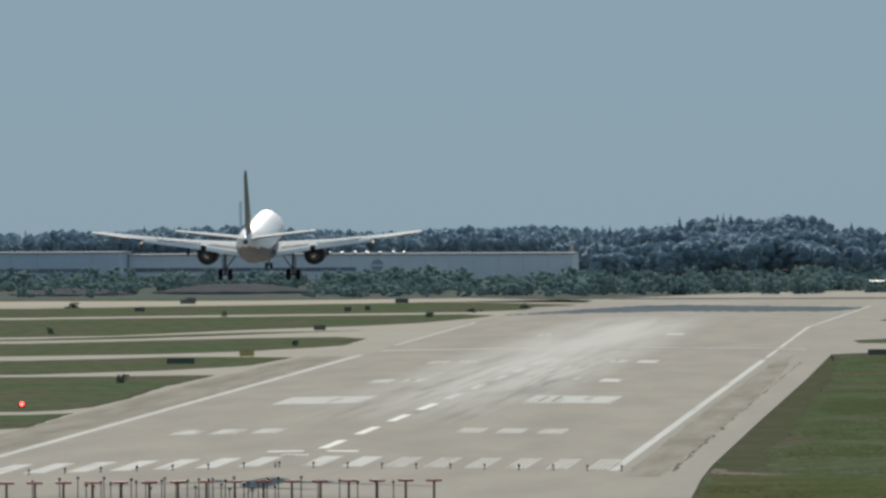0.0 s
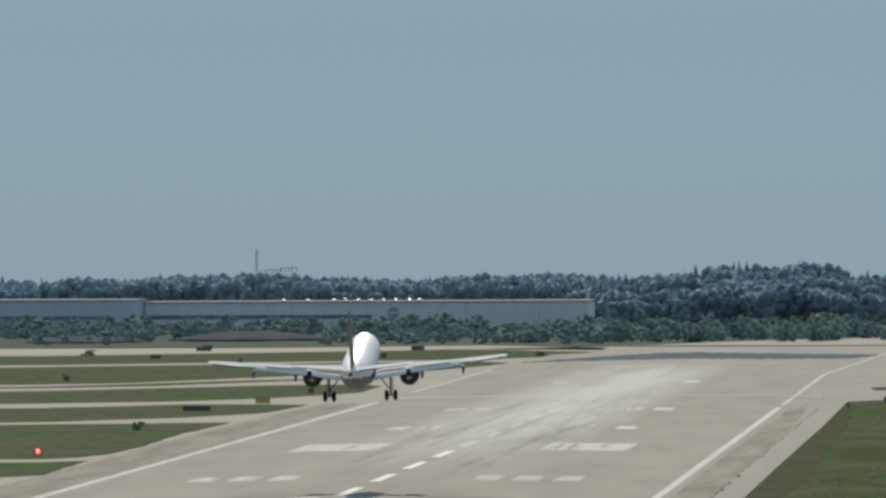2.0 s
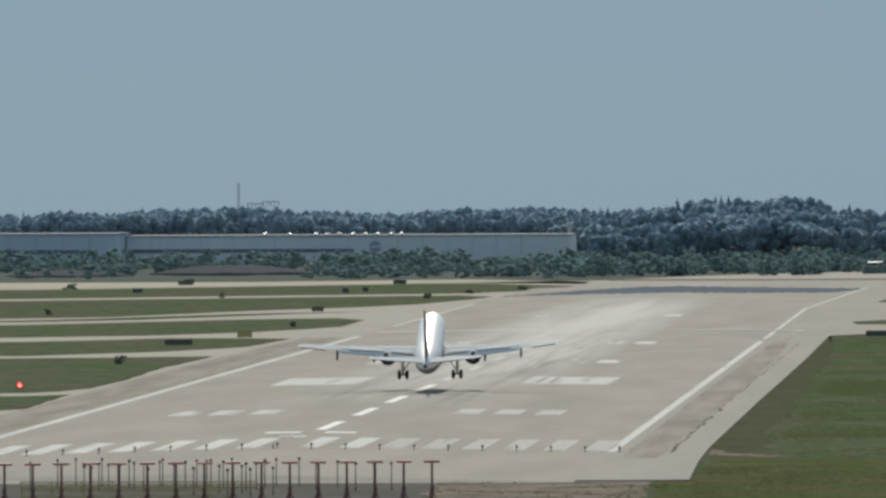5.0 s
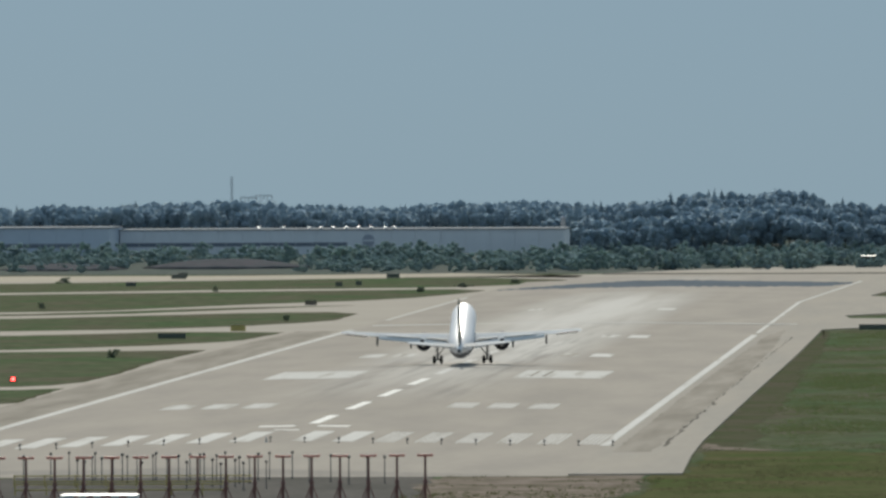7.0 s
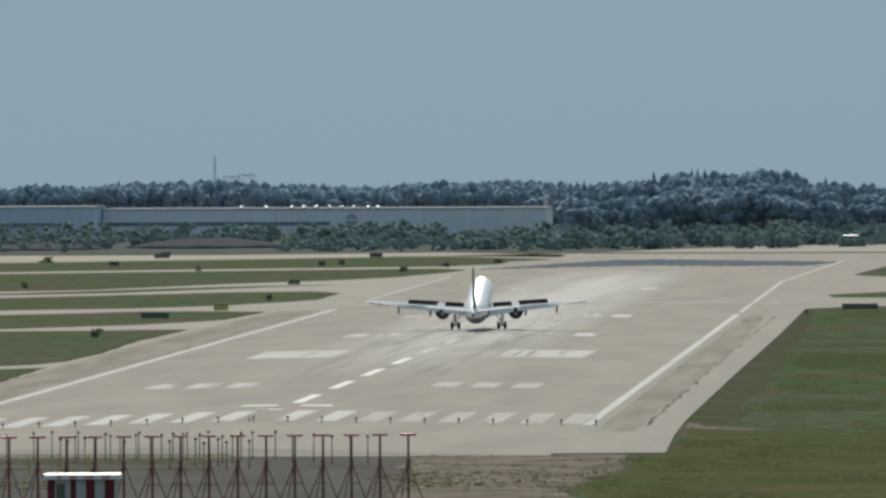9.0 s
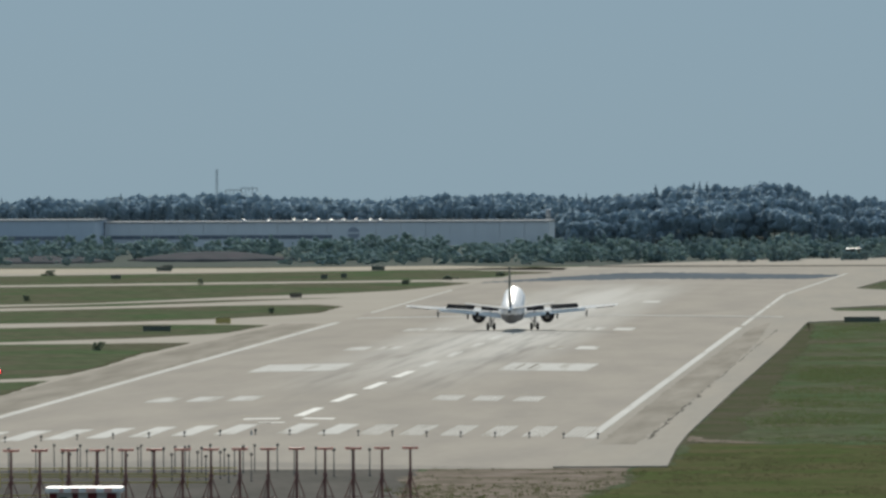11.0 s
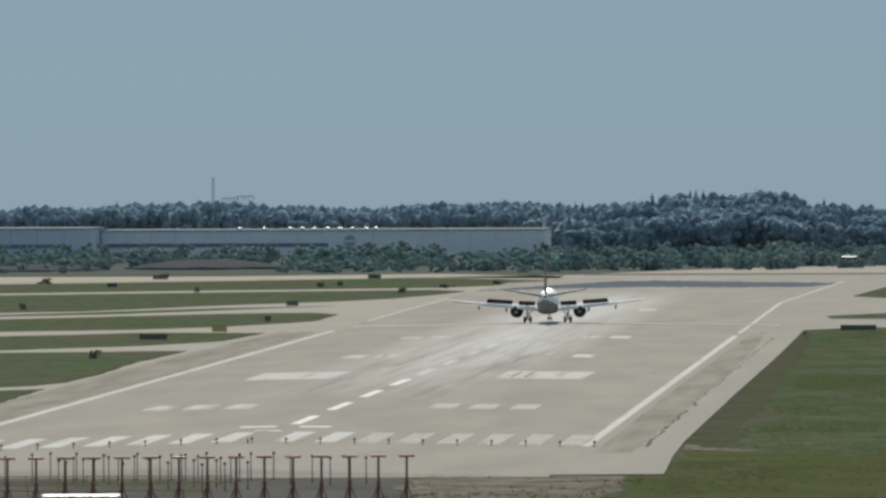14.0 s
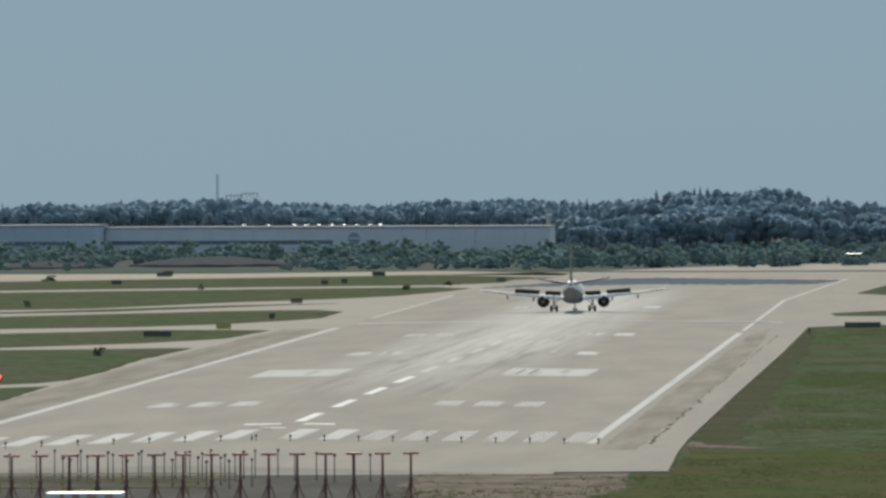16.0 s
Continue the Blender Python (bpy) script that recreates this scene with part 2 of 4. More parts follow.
def box(bm, c, s, bevel=0.0, rot=None):
    m = Matrix.Translation(c) @ (rot or Matrix()) @ Matrix.Diagonal((*s, 1))
    v = bmesh.ops.create_cube(bm, size=1, matrix=m)["verts"]
    if bevel:
        es = list({e for x in v for e in x.link_edges})
        bmesh.ops.bevel(bm, geom=es, offset=bevel, segments=1, affect="EDGES")
    return bm


def rod(bm, a, b, r0, r1=None, seg=8):
    a, b = Vector(a), Vector(b)
    d = b - a
    m = Matrix.Translation((a + b) / 2) @ d.to_track_quat("Z", "Y").to_matrix().to_4x4()
    bmesh.ops.create_cone(bm, cap_ends=True, segments=seg, radius1=r0, radius2=r0 if r1 is None else r1, depth=d.length, matrix=m)
    return bm


def loft(bm, rings, closed=True):
    """Skin through rings of equally many points, with closed ends."""
    vs = [[bm.verts.new(p) for p in ring] for ring in rings]
    k = len(vs[0])
    for a, b in zip(vs, vs[1:]):
        for i in range(k if closed else k - 1):
            bm.faces.new((a[i], a[(i + 1) % k], b[(i + 1) % k], b[i]))
    for ring in (vs[0], vs[-1]):
        bm.faces.new(ring)
    return bm


def slab(bm, pts, z0, z1):
    """A flat polygon with thickness."""
    a = [bm.verts.new((x, y, z0)) for x, y in pts]
    b = [bm.verts.new((x, y, z1)) for x, y in pts]
    bm.faces.new(b)
    k = len(pts)
    for i in range(k):
        bm.faces.new((a[i], a[(i + 1) % k], b[(i + 1) % k], b[i]))
    return bm


CROWN = 0.45


def crown(x):
    return CROWN * max(0.0, 1 - abs(x) / 30)


def strip(bm, x0, x1, y0, y1, up=0.012, skew=0.0):
    """A painted rectangle lying on the crowned runway."""
    xs = sorted({x0, x1} | ({0.0} if x0 < 0 < x1 else set()))
    for a, b in zip(xs, xs[1:]):
        bm.faces.new([bm.verts.new((x, y, crown(x) + up)) for x, y in ((a, y0), (b, y0), (b + skew, y1), (a + skew, y1))])
    return bm


# ---- ground and pavements ----
def ground():
    bm = bmesh.new()
    slab(bm, [(-5000, -1700), (5000, -1700), (5000, 4600), (-5000, 4600)], -1.0, -0.12)
    tagged(part("ground", bm, "grass"), "rough grassland of the airfield reaching the horizon", "ground", kind="structure")


def ragged(pts, amp, step, seed):
    """An outline with an uneven, natural edge."""
    rnd, out = random.Random(seed), []
    for (x0, y0), (x1, y1) in zip(pts, pts[1:] + pts[:1]):
        n = max(1, min(60, int(math.hypot(x1 - x0, (y1 - y0) * 0.3) / step)))
        for i in range(n):
            u = i / n
            out.append((x0 + (x1 - x0) * u + rnd.uniform(-amp, amp) * (i > 0), y0 + (y1 - y0) * u + rnd.uniform(-amp, amp) * 4 * (i > 0)))
    return out


def inset(pts, d):
    """An outline drawn in by d, and by more along the runway, where the grass thins out."""
    turn = 1 if sum(a[0] * b[1] - b[0] * a[1] for a, b in zip(pts, pts[1:] + pts[:1])) > 0 else -1
    out = []
    for p, q, r in zip(pts[-1:] + pts[:-1], pts, pts[1:] + pts[:1]):
        e, f = Vector((q[0] - p[0], q[1] - p[1])).normalized(), Vector((r[0] - q[0], r[1] - q[1])).normalized()
        n = Vector((-e.y - f.y, e.x + f.x)).normalized() * turn
        out.append((q[0] + n.x * d, q[1] + n.y * d * 4))
    return out


def sheet(name, pts, mat, z, label, category="pavement", amp=0.0, step=1.5):
    if amp:
        pts = ragged(pts, amp, step, len(pts) + int(abs(pts[0][1])))
    ob = part(name, slab(bmesh.new(), pts, z - 0.1, z), mat)
    return tagged(ob, label, category, kind="structure")


def pavements():
    xs, ys = [-30, 0, 30], [-86, 1325, 1420]
    bm = bmesh.new()
    rows = [[bm.verts.new((x, y, crown(x) * (y < 1400))) for x in xs] for y in ys]
    low = [[bm.verts.new((x, y, -0.1)) for x in (-30, 30)] for y in (-95, 1424)]
    for p, q in zip(rows, rows[1:]):
        for i in range(2):
            bm.faces.new((p[i], p[i + 1], q[i + 1], q[i]))
    for (r, b) in zip((rows[0], rows[-1]), low):
        bm.faces.new((b[0], r[0], r[1], r[2], b[1]))
    tagged(part("runway", bm, "runway"), "wide pale worn concrete runway with tyre-polished lanes", "runway", kind="structure")
    sheet("shoulder_east", [(30, -92), (39.2, -91), (38.4, -30), (38.1, 20), (38.2, 220), (38.6, 480), (38.5, 690), (46, 712), (150, 735), (150, 800), (47, 803), (41, 806), (39.7, 836), (60, 905), (150, 930), (150, 1056), (47, 1062), (40.8, 1088), (46, 1240), (90, 1560), (30, 1560)], "shoulder", 0.0, "grey asphalt runway shoulder widening into taxiway entries", "shoulder")
    sheet("shoulder_west", [(-30, -86), (-30, 1420), (-300, 1420), (-300, -110), (-60, -110)], "taxiway", 0.0, "pale concrete shoulder and taxiway apron", "taxiway")
    # the far end of the runway: a mirage's reflection laid down as dark colour, and turning pad
    bm = bmesh.new()
    rnd = random.Random(14)
    for k in range(64):
        x = -29 + k
        a = np.interp(x, (-29, -20, -4, 30, 35), (1188, 1200, 1200, 1232, 1290)) + rnd.uniform(-6, 6)
        b = np.interp(x, (-29, -18, -8, 30, 35), (1196, 1270, 1318, 1310, 1302)) + rnd.uniform(-6, 6)
        strip(bm, x, x + 1.0, float(a), float(b), 0.01)
    tagged(part("far_asphalt", bm, "wet"), "dark mirage reflection coloured across the far runway", "asphalt", kind="structure")
    sheet("turning_pad", [(-60, 1421), (-21, 1406), (-3, 1421), (20, 1421), (180, 1400), (180, 1660), (41, 1655), (9, 1590), (-5, 1545), (-21, 1470)], "taxiway", 0.02, "pale concrete turning pad beyond the runway", "pavement")
    sheet("far_seam", [(-19, 1462), (11, 1455), (150, 1450), (150, 1484), (11, 1486), (-19, 1490)], "seam", 0.03, "dark strip crossing the turning pad", "asphalt")
    sheet("sand_strip", [(-260, 1365), (-130, 1363), (-47, 1428), (-22, 1408), (-22, 1445), (-50, 1500), (-93, 1466), (-260, 1470)], "sand", 0.02, "pale bare sand strip beside the far grass", "sand")
    islands = [
        [(-43.3, 263.6), (-38.7, 272.3), (-37.7, 194.2), (-60, 130), (-160, 60), (-160, 262)],
        [(-63.6, 516.2), (-49.3, 522), (-39.6, 526.7), (-39.7, 489.6), (-40.2, 436.2), (-38.8, 356.6), (-39.2, 308.3), (-41.5, 288.9), (-44.7, 281.3), (-160, 274), (-160, 480)],
        [(-74.9, 657.2), (-65.5, 670.7), (-57, 687.4), (-46.2, 684.8), (-38.3, 680.2), (-39.9, 608.8), (-42.1, 594.6), (-48.7, 567.5), (-65.1, 534.3), (-170, 500), (-170, 612)],
        [(-89, 831.6), (-73.3, 859.3), (-57.2, 887.8), (-44.2, 897.7), (-38.1, 876.1), (-37.9, 800), (-40.4, 782.5), (-48.3, 743.5), (-59.1, 718), (-78.4, 700.6), (-200, 640), (-200, 780)],
        [(-93.2, 884.2), (-81.4, 907.7), (-69.7, 938.9), (-61.6, 957.9), (-44.1, 981.8), (-60, 932.8), (-75.2, 886), (-91.6, 864.1), (-220, 796), (-220, 810)],
        [(-114.4, 1147.9), (-75.6, 1183.2), (-38.4, 1211.4), (-31, 1186.7), (-33.3, 1144.1), (-39.4, 1079.9), (-48.1, 1039.3), (-63.9, 994.8), (-71.4, 964.2), (-82.4, 921.6), (-95.1, 908.1), (-220, 828), (-220, 1085)],
        [(-129.1, 1330.6), (-87.6, 1377), (-46.9, 1425.9), (-22.3, 1364.8), (-24.8, 1295.7), (-38.8, 1243.5), (-77.6, 1214.9), (-116.9, 1178.6), (-250, 1108), (-250, 1320)]]
    for pts in islands:
        sheet("bare_fringe", pts, "edge", 0.006, "bare brown fringe round a grass island", "soil", 0.2, 2.5)
        sheet("grass_island", inset(pts, 0.9), "grass", 0.016, "mown green grass between the taxiways", "grass", 0.25, 1.6)
    sheet("shoulder_strip", [(-38.0, 60), (-37.6, 200), (-38.2, 360), (-38.3, 480), (-37, 690), (-31, 690), (-30.6, 400), (-30.6, 60)], "verge", 0.008, "darker dusty shoulder along the runway edge", "shoulder", 0.15, 2.0)
    # in front of the runway's end
    sheet("gravel_apron", [(19, -85), (-60, -112), (-200, -140), (-200, -420), (60, -420), (24, -230)], "gravel", -0.108, "dark grey gravel in front of the runway end", "gravel", 0.5, 2.0)
    sheet("soil_patch", [(20, -86.5), (36, -86.5), (37, -130), (34, -190), (38, -230), (50, -300), (25, -300), (22, -180), (19, -120)], "dirt", -0.1, "bare brown soil with tufts of dry grass", "soil", 0.9, 1.2)
    sheet("grass_verge", [(36.5, -88), (39.5, -86), (39.5, -14), (60, -20), (140, -10), (140, -420), (51, -420), (39, -235), (35, -190), (38, -130)], "dry", -0.112, "dry olive grass verge beside the runway end", "grass", 0.7, 1.5)
    sheet("soil_patch", [(38.4, 14), (40.0, 4), (43, -5), (47, -12), (43, -13), (38.6, -6)], "dirt", -0.09, "pale gravelly spot at the edge of the pavement", "soil", 0.3, 0.6)
    sheet("soil_strip", [(38.3, 5), (42.2, 2), (43.0, 40), (41.6, 90), (42.8, 150), (41.9, 230), (42.3, 300), (41.0, 370), (41.9, 450), (40.8, 560), (39.6, 680), (38.7, 690), (38.5, 480), (38.2, 220)], "edge", -0.104, "brown bare strip along the pavement edge", "soil", 0.6, 1.0)
    sheet("shoulder_strip", [(31.2, -20), (34.6, -20), (35.1, 250), (34.7, 500), (33.3, 690), (31.7, 640), (31.0, 300)], "verge", 0.008, "darker dusty shoulder beside the runway edge line", "shoulder", 0.2, 2.0)
    bm = bmesh.new()
    rnd = random.Random(5)
    y = 0.0
    while y < 620:
        step = rnd.uniform(4, 14)
        if rnd.random() < 0.8 or y < 150:
            w = rnd.uniform(0.08, 0.3) * (1.3 if y < 180 else 0.5)
            x = 34.9 + rnd.uniform(-0.12, 0.12) + 0.0006 * y
            slab(bm, [(x, y), (x + w, y), (x + w + rnd.uniform(-.1, .1), y + step), (x + rnd.uniform(-.1, .1), y + step)], 0.0, 0.014)
        y += step
    tagged(part("pavement_crack", bm, "seam"), "dark broken seam along the runway shoulder", "crack", kind="structure")


def tuft_field(name, label, mat, x0, x1, y0, y1, count, seed, low, high, fade):
    """Uneven tufts of standing grass: many small clumps of blades, thinning out towards the pavement."""
    rnd = random.Random(seed)
    vs, fs = [], []
    for _ in range(count):
        x, y = x0 + (x1 - x0) * rnd.random(), y0 + (y1 - y0) * rnd.random()
        patch = noise.noise((x * 0.05, y * 0.022, seed)) + 0.6 * noise.noise((x * 0.16, y * 0.07, seed + 7))
        if rnd.random() > 0.45 + 1.3 * patch or rnd.random() > ((x - x0) / fade) ** 2:
            continue
        h = rnd.uniform(low, high) * (1 + 0.5 * patch)
        for _ in range(6):
            a, lean = rnd.uniform(0, 6.283), rnd.uniform(0.1, 0.9) * h
            c, s, w = math.cos(a), math.sin(a), 0.16 * h + 0.03
            px, py = x + rnd.uniform(-0.25, 0.25), y + rnd.uniform(-0.25, 0.25)
            k = len(vs)
            vs += [(px - s * w, py + c * w, -0.13), (px + s * w, py - c * w, -0.13), (px + c * lean, py + s * lean, h - 0.12)]
            fs.append((k, k + 1, k + 2))
    me = bpy.data.meshes.new(name)
    me.from_pydata(vs, [], fs)
    me.materials.append(M[mat])
    tagged(new(name, me), label, "grass", kind="stuff")


def tufts():
    tuft_field("grass_tufts", "tufts of green grass beside the pavement", "blade", 38.6, 64, 0, 690, 46000, 31, 0.04, 0.12, 6.5)
    tuft_field("grass_tufts", "tufts of olive grass in front of the runway", "dryblade", 36, 62, -330, -3, 16000, 32, 0.04, 0.12, 5.0)
    tuft_field("grass_tufts", "sparse dry tufts on bare soil", "dryblade", 18, 38, -300, -92, 2600, 33, 0.06, 0.2, 3.0)


def marking(label, rects, mat="paint"):
    bm = bmesh.new()
    for r in rects:
        strip(bm, *r)
    tagged(part("runway_marking", bm, mat), label, "marking", kind="structure")


def markings():
    s = 3.645
    for i in range(8):
        for x in (s / 2 + s * i, -s / 2 - 1.8 - s * i):
            marking("white threshold stripe painted on the runway", [(x + 0.4 * k, x + 0.4 * k + 0.23, 6, 44) for k in range(5)] if x > 6 else [(x, x + 1.85, 6 + 0.6 * min(0, x), 44 + 0.6 * min(0, x))])
    marking("white painted runway edge line", [(29.35, 30.2, 2, 640), (29.5, 30.1, 660, 1000), (29.5, 30.05, 1000, 1166, 0.012, 3.4), (32.9, 33.4, 1166, 1324, 0.012, 3.2)])
    marking("white painted runway edge line", [(-30.2, -29.2, -80, 700), (-30.1, -29.55, 800, 1080)])
    for sgn in (-1, 1):
        for y0, n, mats in ((150, 3, "ppp"), (451, 2, "wp"), (603, 2, "wp"), (884, 1, "p")):
            for k in range(n):
                a, b = sgn * (9.0 + 4.1 * k), sgn * (11.65 + 4.1 * k)
                marking("white touchdown zone bar painted on the runway", [(min(a, b), max(a, b), y0, y0 + 23)] if sgn < 0 or y0 > 200 else [(a + 0.44 * m, a + 0.44 * m + 0.31, y0, y0 + 23) for m in range(6)], "worn" if mats[k] == "w" else "worn2" if sgn < 0 else "paint")
        a, b = sgn * 9.2, sgn * 19.3
        marking("large white aiming point block painted on the runway", [(min(a, b), max(a, b), 310, 356)], "worn2")
    marking("dark worn slots in the aiming point block", [(10.7, 11.1, 318, 350, 0.02), (12.2, 12.6, 318, 350, 0.02)], "verge")
    for k in range(9):
        y = 74 + 63 * k
        marking("white runway centre line dash", [(-0.5, 0.5, y, y + 36)], "bright" if k < 4 else "paint")
    marking("faint pale line painted across the runway", [(-29, 34, 739, 746)], "faint")
    # the runway number, too flat to the eye to be read: plain bars
    marking("flat white painted bars of the runway number", [(-4.6, -1.2, 62, 67), (-2.3, 0.2, 46, 49), (-2.3, -1.0, 46, 51), (1.0, 3.9, 62, 67)], "bright")


# ---- the aircraft ----
def oval(y, zc, w, h, k=28):
    return [(w / 2 * math.cos(2 * math.pi * i / k), y, zc + h / 2 * math.sin(2 * math.pi * i / k)) for i in range(k)]


def foil(x, y_lead, chord, z, thick, rear=1.0, twist=0.0, front=0.0):
    """One wing section, from a front to a rear share of the chord."""
    share = [(1.0, 0.003), (0.8, 0.32), (0.6, 0.62), (0.4, 0.92), (0.25, 1.0), (0.12, 0.82), (0.04, 0.5), (0.0, 0.0)]
    up, dn = [], []
    for c, t in share:
        c = front + (rear - front) * c
        t = max(t, 0.12) if c > 0.05 else t
        up.append((x, y_lead - c * chord, z + t * thick * chord * 0.62 + twist * c))
        dn.append((x, y_lead - c * chord, z - t * thick * chord * 0.42 + twist * c))
    return up + dn[::-1][1:]


def wing_at(s):
    """Leading edge, chord and height of the wing at s, its distance from the centre line."""
    lead = 5.2 - 0.50 * s
    chord = 6.3 - 0.62 * (s - 1.3) if s < 4.9 else 4.07 - (s - 4.9) * 0.262
    return lead, chord, 2.12 + 0.125 * (s - 1.3) + 0.0028 * max(0, s - 6) ** 2


def shaded_below(ob, level=0.12):
    """Pale upper faces; lower and rear faces coloured dark to stand in for shade."""
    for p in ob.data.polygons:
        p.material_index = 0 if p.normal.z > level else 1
    return ob


def wheel(bm, x, y, z, r, w):
    m = Matrix.Translation((x, y, z)) @ Matrix.Rotation(radians(90), 4, "Y")
    bmesh.ops.create_cone(bm, cap_ends=True, segments=20, radius1=r, radius2=r, depth=w, matrix=m)
    es = [e for e in bm.edges if abs((e.verts[0].co - e.verts[1].co).x) < 1e-4]
    bmesh.ops.bevel(bm, geom=es, offset=w * 0.28, segments=2, affect="EDGES")
    return bm


def airliner():
    jet = thing("airliner", "white twin-engine jet airliner with wheels and flaps down", "airplane")
    zc = 3.15
    rings = [oval(17.4, 2.75, 0.1, 0.1), oval(17.1, 2.76, 0.8, 0.8), oval(16.4, 2.82, 1.5, 1.55), oval(15.2, 2.95, 2.25, 2.4), oval(13.6, 3.1, 2.8, 3.1), oval(11.8, zc, 3.01, 3.35),
             oval(4, zc, 3.01, 3.35), oval(-4, zc, 3.01, 3.35), oval(-8, 3.2, 2.98, 3.28), oval(-11, 3.42, 2.65, 2.85), oval(-14, 3.72, 1.95, 2.15), oval(-16.5, 3.98, 1.25, 1.45), oval(-18.2, 4.14, 0.7, 0.85), oval(-18.75, 4.18, 0.46, 0.55)]
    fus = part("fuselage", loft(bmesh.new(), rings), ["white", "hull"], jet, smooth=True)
    # Grey reaches higher towards the tail, imitating shade there.
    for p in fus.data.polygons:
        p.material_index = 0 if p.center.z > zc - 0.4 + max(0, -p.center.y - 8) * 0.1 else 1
    part("exhaust", rod(bmesh.new(), (0, -18.7, 4.18), (0, -19.0, 4.2), 0.22, 0.19, 14), "soot", fus, "dark auxiliary power exhaust")
    bm = bmesh.new()
    loft(bm, [oval(5.8, 1.9, 0.6, 0.3, 16), oval(4.2, 1.85, 2.3, 1.0, 16), oval(1, 1.8, 3.0, 1.15, 16), oval(-2.5, 1.82, 2.9, 1.1, 16), oval(-4.6, 1.95, 0.6, 0.3, 16)])
    part("belly_fairing", bm, "hull", jet, smooth=True)
    # tail fin, seen almost on edge
    fin = []
    for z, lead, chord, th in ((4.2, -11.2, 6.6, 0.5), (5.2, -12.6, 5.4, 0.46), (7.8, -15.0, 4.1, 0.34), (10.1, -17.05, 2.8, 0.2), (10.32, -17.6, 1.95, 0.1)):
        sec = [(0, 0), (0.06, 0.5), (0.3, 1), (0.6, 0.75), (1, 0.06)]
        fin.append([(th / 2 * t, lead - c * chord, z) for c, t in sec] + [(-th / 2 * t, lead - c * chord, z) for c, t in sec[::-1][:-1]])
    finob = part("tail_fin", loft(bmesh.new(), fin), ["hull", "finmark"], jet)
    for p in finob.data.polygons:
        p.material_index = 1 if p.center.z > 6.4 else 0
    part("rudder", loft(bmesh.new(), [[(0.05, -17.75, 5.2), (-0.05, -17.75, 5.2), (-0.02, -18.9, 5.2), (0.02, -18.9, 5.2)], [(0.05, -19.66, 10.0), (-0.05, -19.66, 10.0), (-0.02, -20.15, 10.0), (0.02, -20.15, 10.0)]]), "finmark", finob)
    spoilers, wings, legs, elevators, tails = [], [], [], [], []
    for s in (-1, 1):
        # tailplane
        rr = [foil(s * x, -14.2 - 0.62 * (x - 0.4), 3.3 - 0.31 * x, 4.25 + 0.135 * x, 0.1) for x in (0.4, 2.5, 4.5, 6.05)]
        tp = shaded_below(part("tailplane", loft(bmesh.new(), rr), ["winggrey", "belly"], jet))
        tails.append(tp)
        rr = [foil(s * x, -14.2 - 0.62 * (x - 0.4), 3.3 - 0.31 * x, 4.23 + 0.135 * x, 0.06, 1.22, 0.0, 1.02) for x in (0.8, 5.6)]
        el = shaded_below(part("elevator", loft(bmesh.new(), rr), ["winggrey", "belly"], tp))
        h0, h1 = [Vector((s * x, -14.2 - 0.62 * (x - 0.4) - 1.02 * (3.3 - 0.31 * x), 4.23 + 0.135 * x)) for x in (0.8, 5.6)]
        elevators.append((el, h0, (h1 - h0).normalized() * s))
        # wing: box, flaps, aileron, slats
        rr = []
        for x in (1.2, 2.6, 3.8, 4.9, 6.5, 8.2, 10.0, 12.0, 13.6, 14.15, 14.36):
            ld, ch, z = wing_at(x)
            if x > 14:
                ld, ch = ld - (x - 14) * 2.0, ch * (1 - (x - 14) * 0.9)
            rr.append(foil(s * x, ld, ch, z, 0.135 if x < 5 else 0.115, 0.76 if x < 10.2 else 1.0))
        wing = shaded_below(part("wing", loft(bmesh.new(), rr), ["winggrey", "belly"], jet))
        wings.append((wing, s))
        for a, b, drop in ((1.55, 4.55, 0.2), (5.0, 9.9, 0.19)):
            rr = []
            for x in (a, b):
                ld, ch, z = wing_at(x)
                y0 = ld - 0.80 * ch
                c = 0.3 * ch
                rr.append([(s * x, y0 + 0.04, z + 0.02), (s * x, y0 - 0.1 * c, z + 0.12 - 0.02), (s * x, y0 - 0.55 * c, z - drop * 0.5 * c + 0.12), (s * x, y0 - 0.93 * c, z - drop * c - 0.02), (s * x, y0 - 0.93 * c, z - drop * c - 0.05), (s * x, y0 - 0.45 * c, z - drop * 0.5 * c - 0.1), (s * x, y0, z - 0.12)])
            shaded_below(part("flap", loft(bmesh.new(), rr), ["winggrey", "belly"], wing, "lowered pale grey flap"), 0.05)
            rr = []
            for x in (a, b):
                ld, ch, z = wing_at(x)
                y0 = ld - 0.765 * ch
                rr.append([(s * x, y0, z + 0.12), (s * x, y0 - 0.16, z + 0.05), (s * x, y0 - 0.16, z - 0.16), (s * x, y0, z - 0.16)])
            # A solid bar whose dark colour replaces the shade inside the gap.
            part("flap_slot", loft(bmesh.new(), rr), "darkgrey", wing, "dark bar standing in for shade in the flap slot")
        rr = []
        for x in (11.3, 13.9):
            ld, ch, z = wing_at(x)
            rr.append([(s * x, ld - 0.84 * ch, z + 0.05), (s * x, ld - 1.06 * ch, z + 0.02), (s * x, ld - 1.06 * ch, z - 0.1), (s * x, ld - 0.84 * ch, z - 0.1)])
        part("aileron", loft(bmesh.new(), rr), "darkgrey", wing, "dark grey aileron")
        for a, b in ((1.9, 4.3), (5.3, 9.0)):
            ld0, ch0, z0 = wing_at(a)
            ld1, ch1, z1 = wing_at(b)
            h0, h1 = Vector((s * a, ld0 - 0.60 * ch0, z0 + 0.07 * ch0 * 0.5 + 0.1)), Vector((s * b, ld1 - 0.60 * ch1, z1 + 0.06 * ch1 * 0.5 + 0.1))
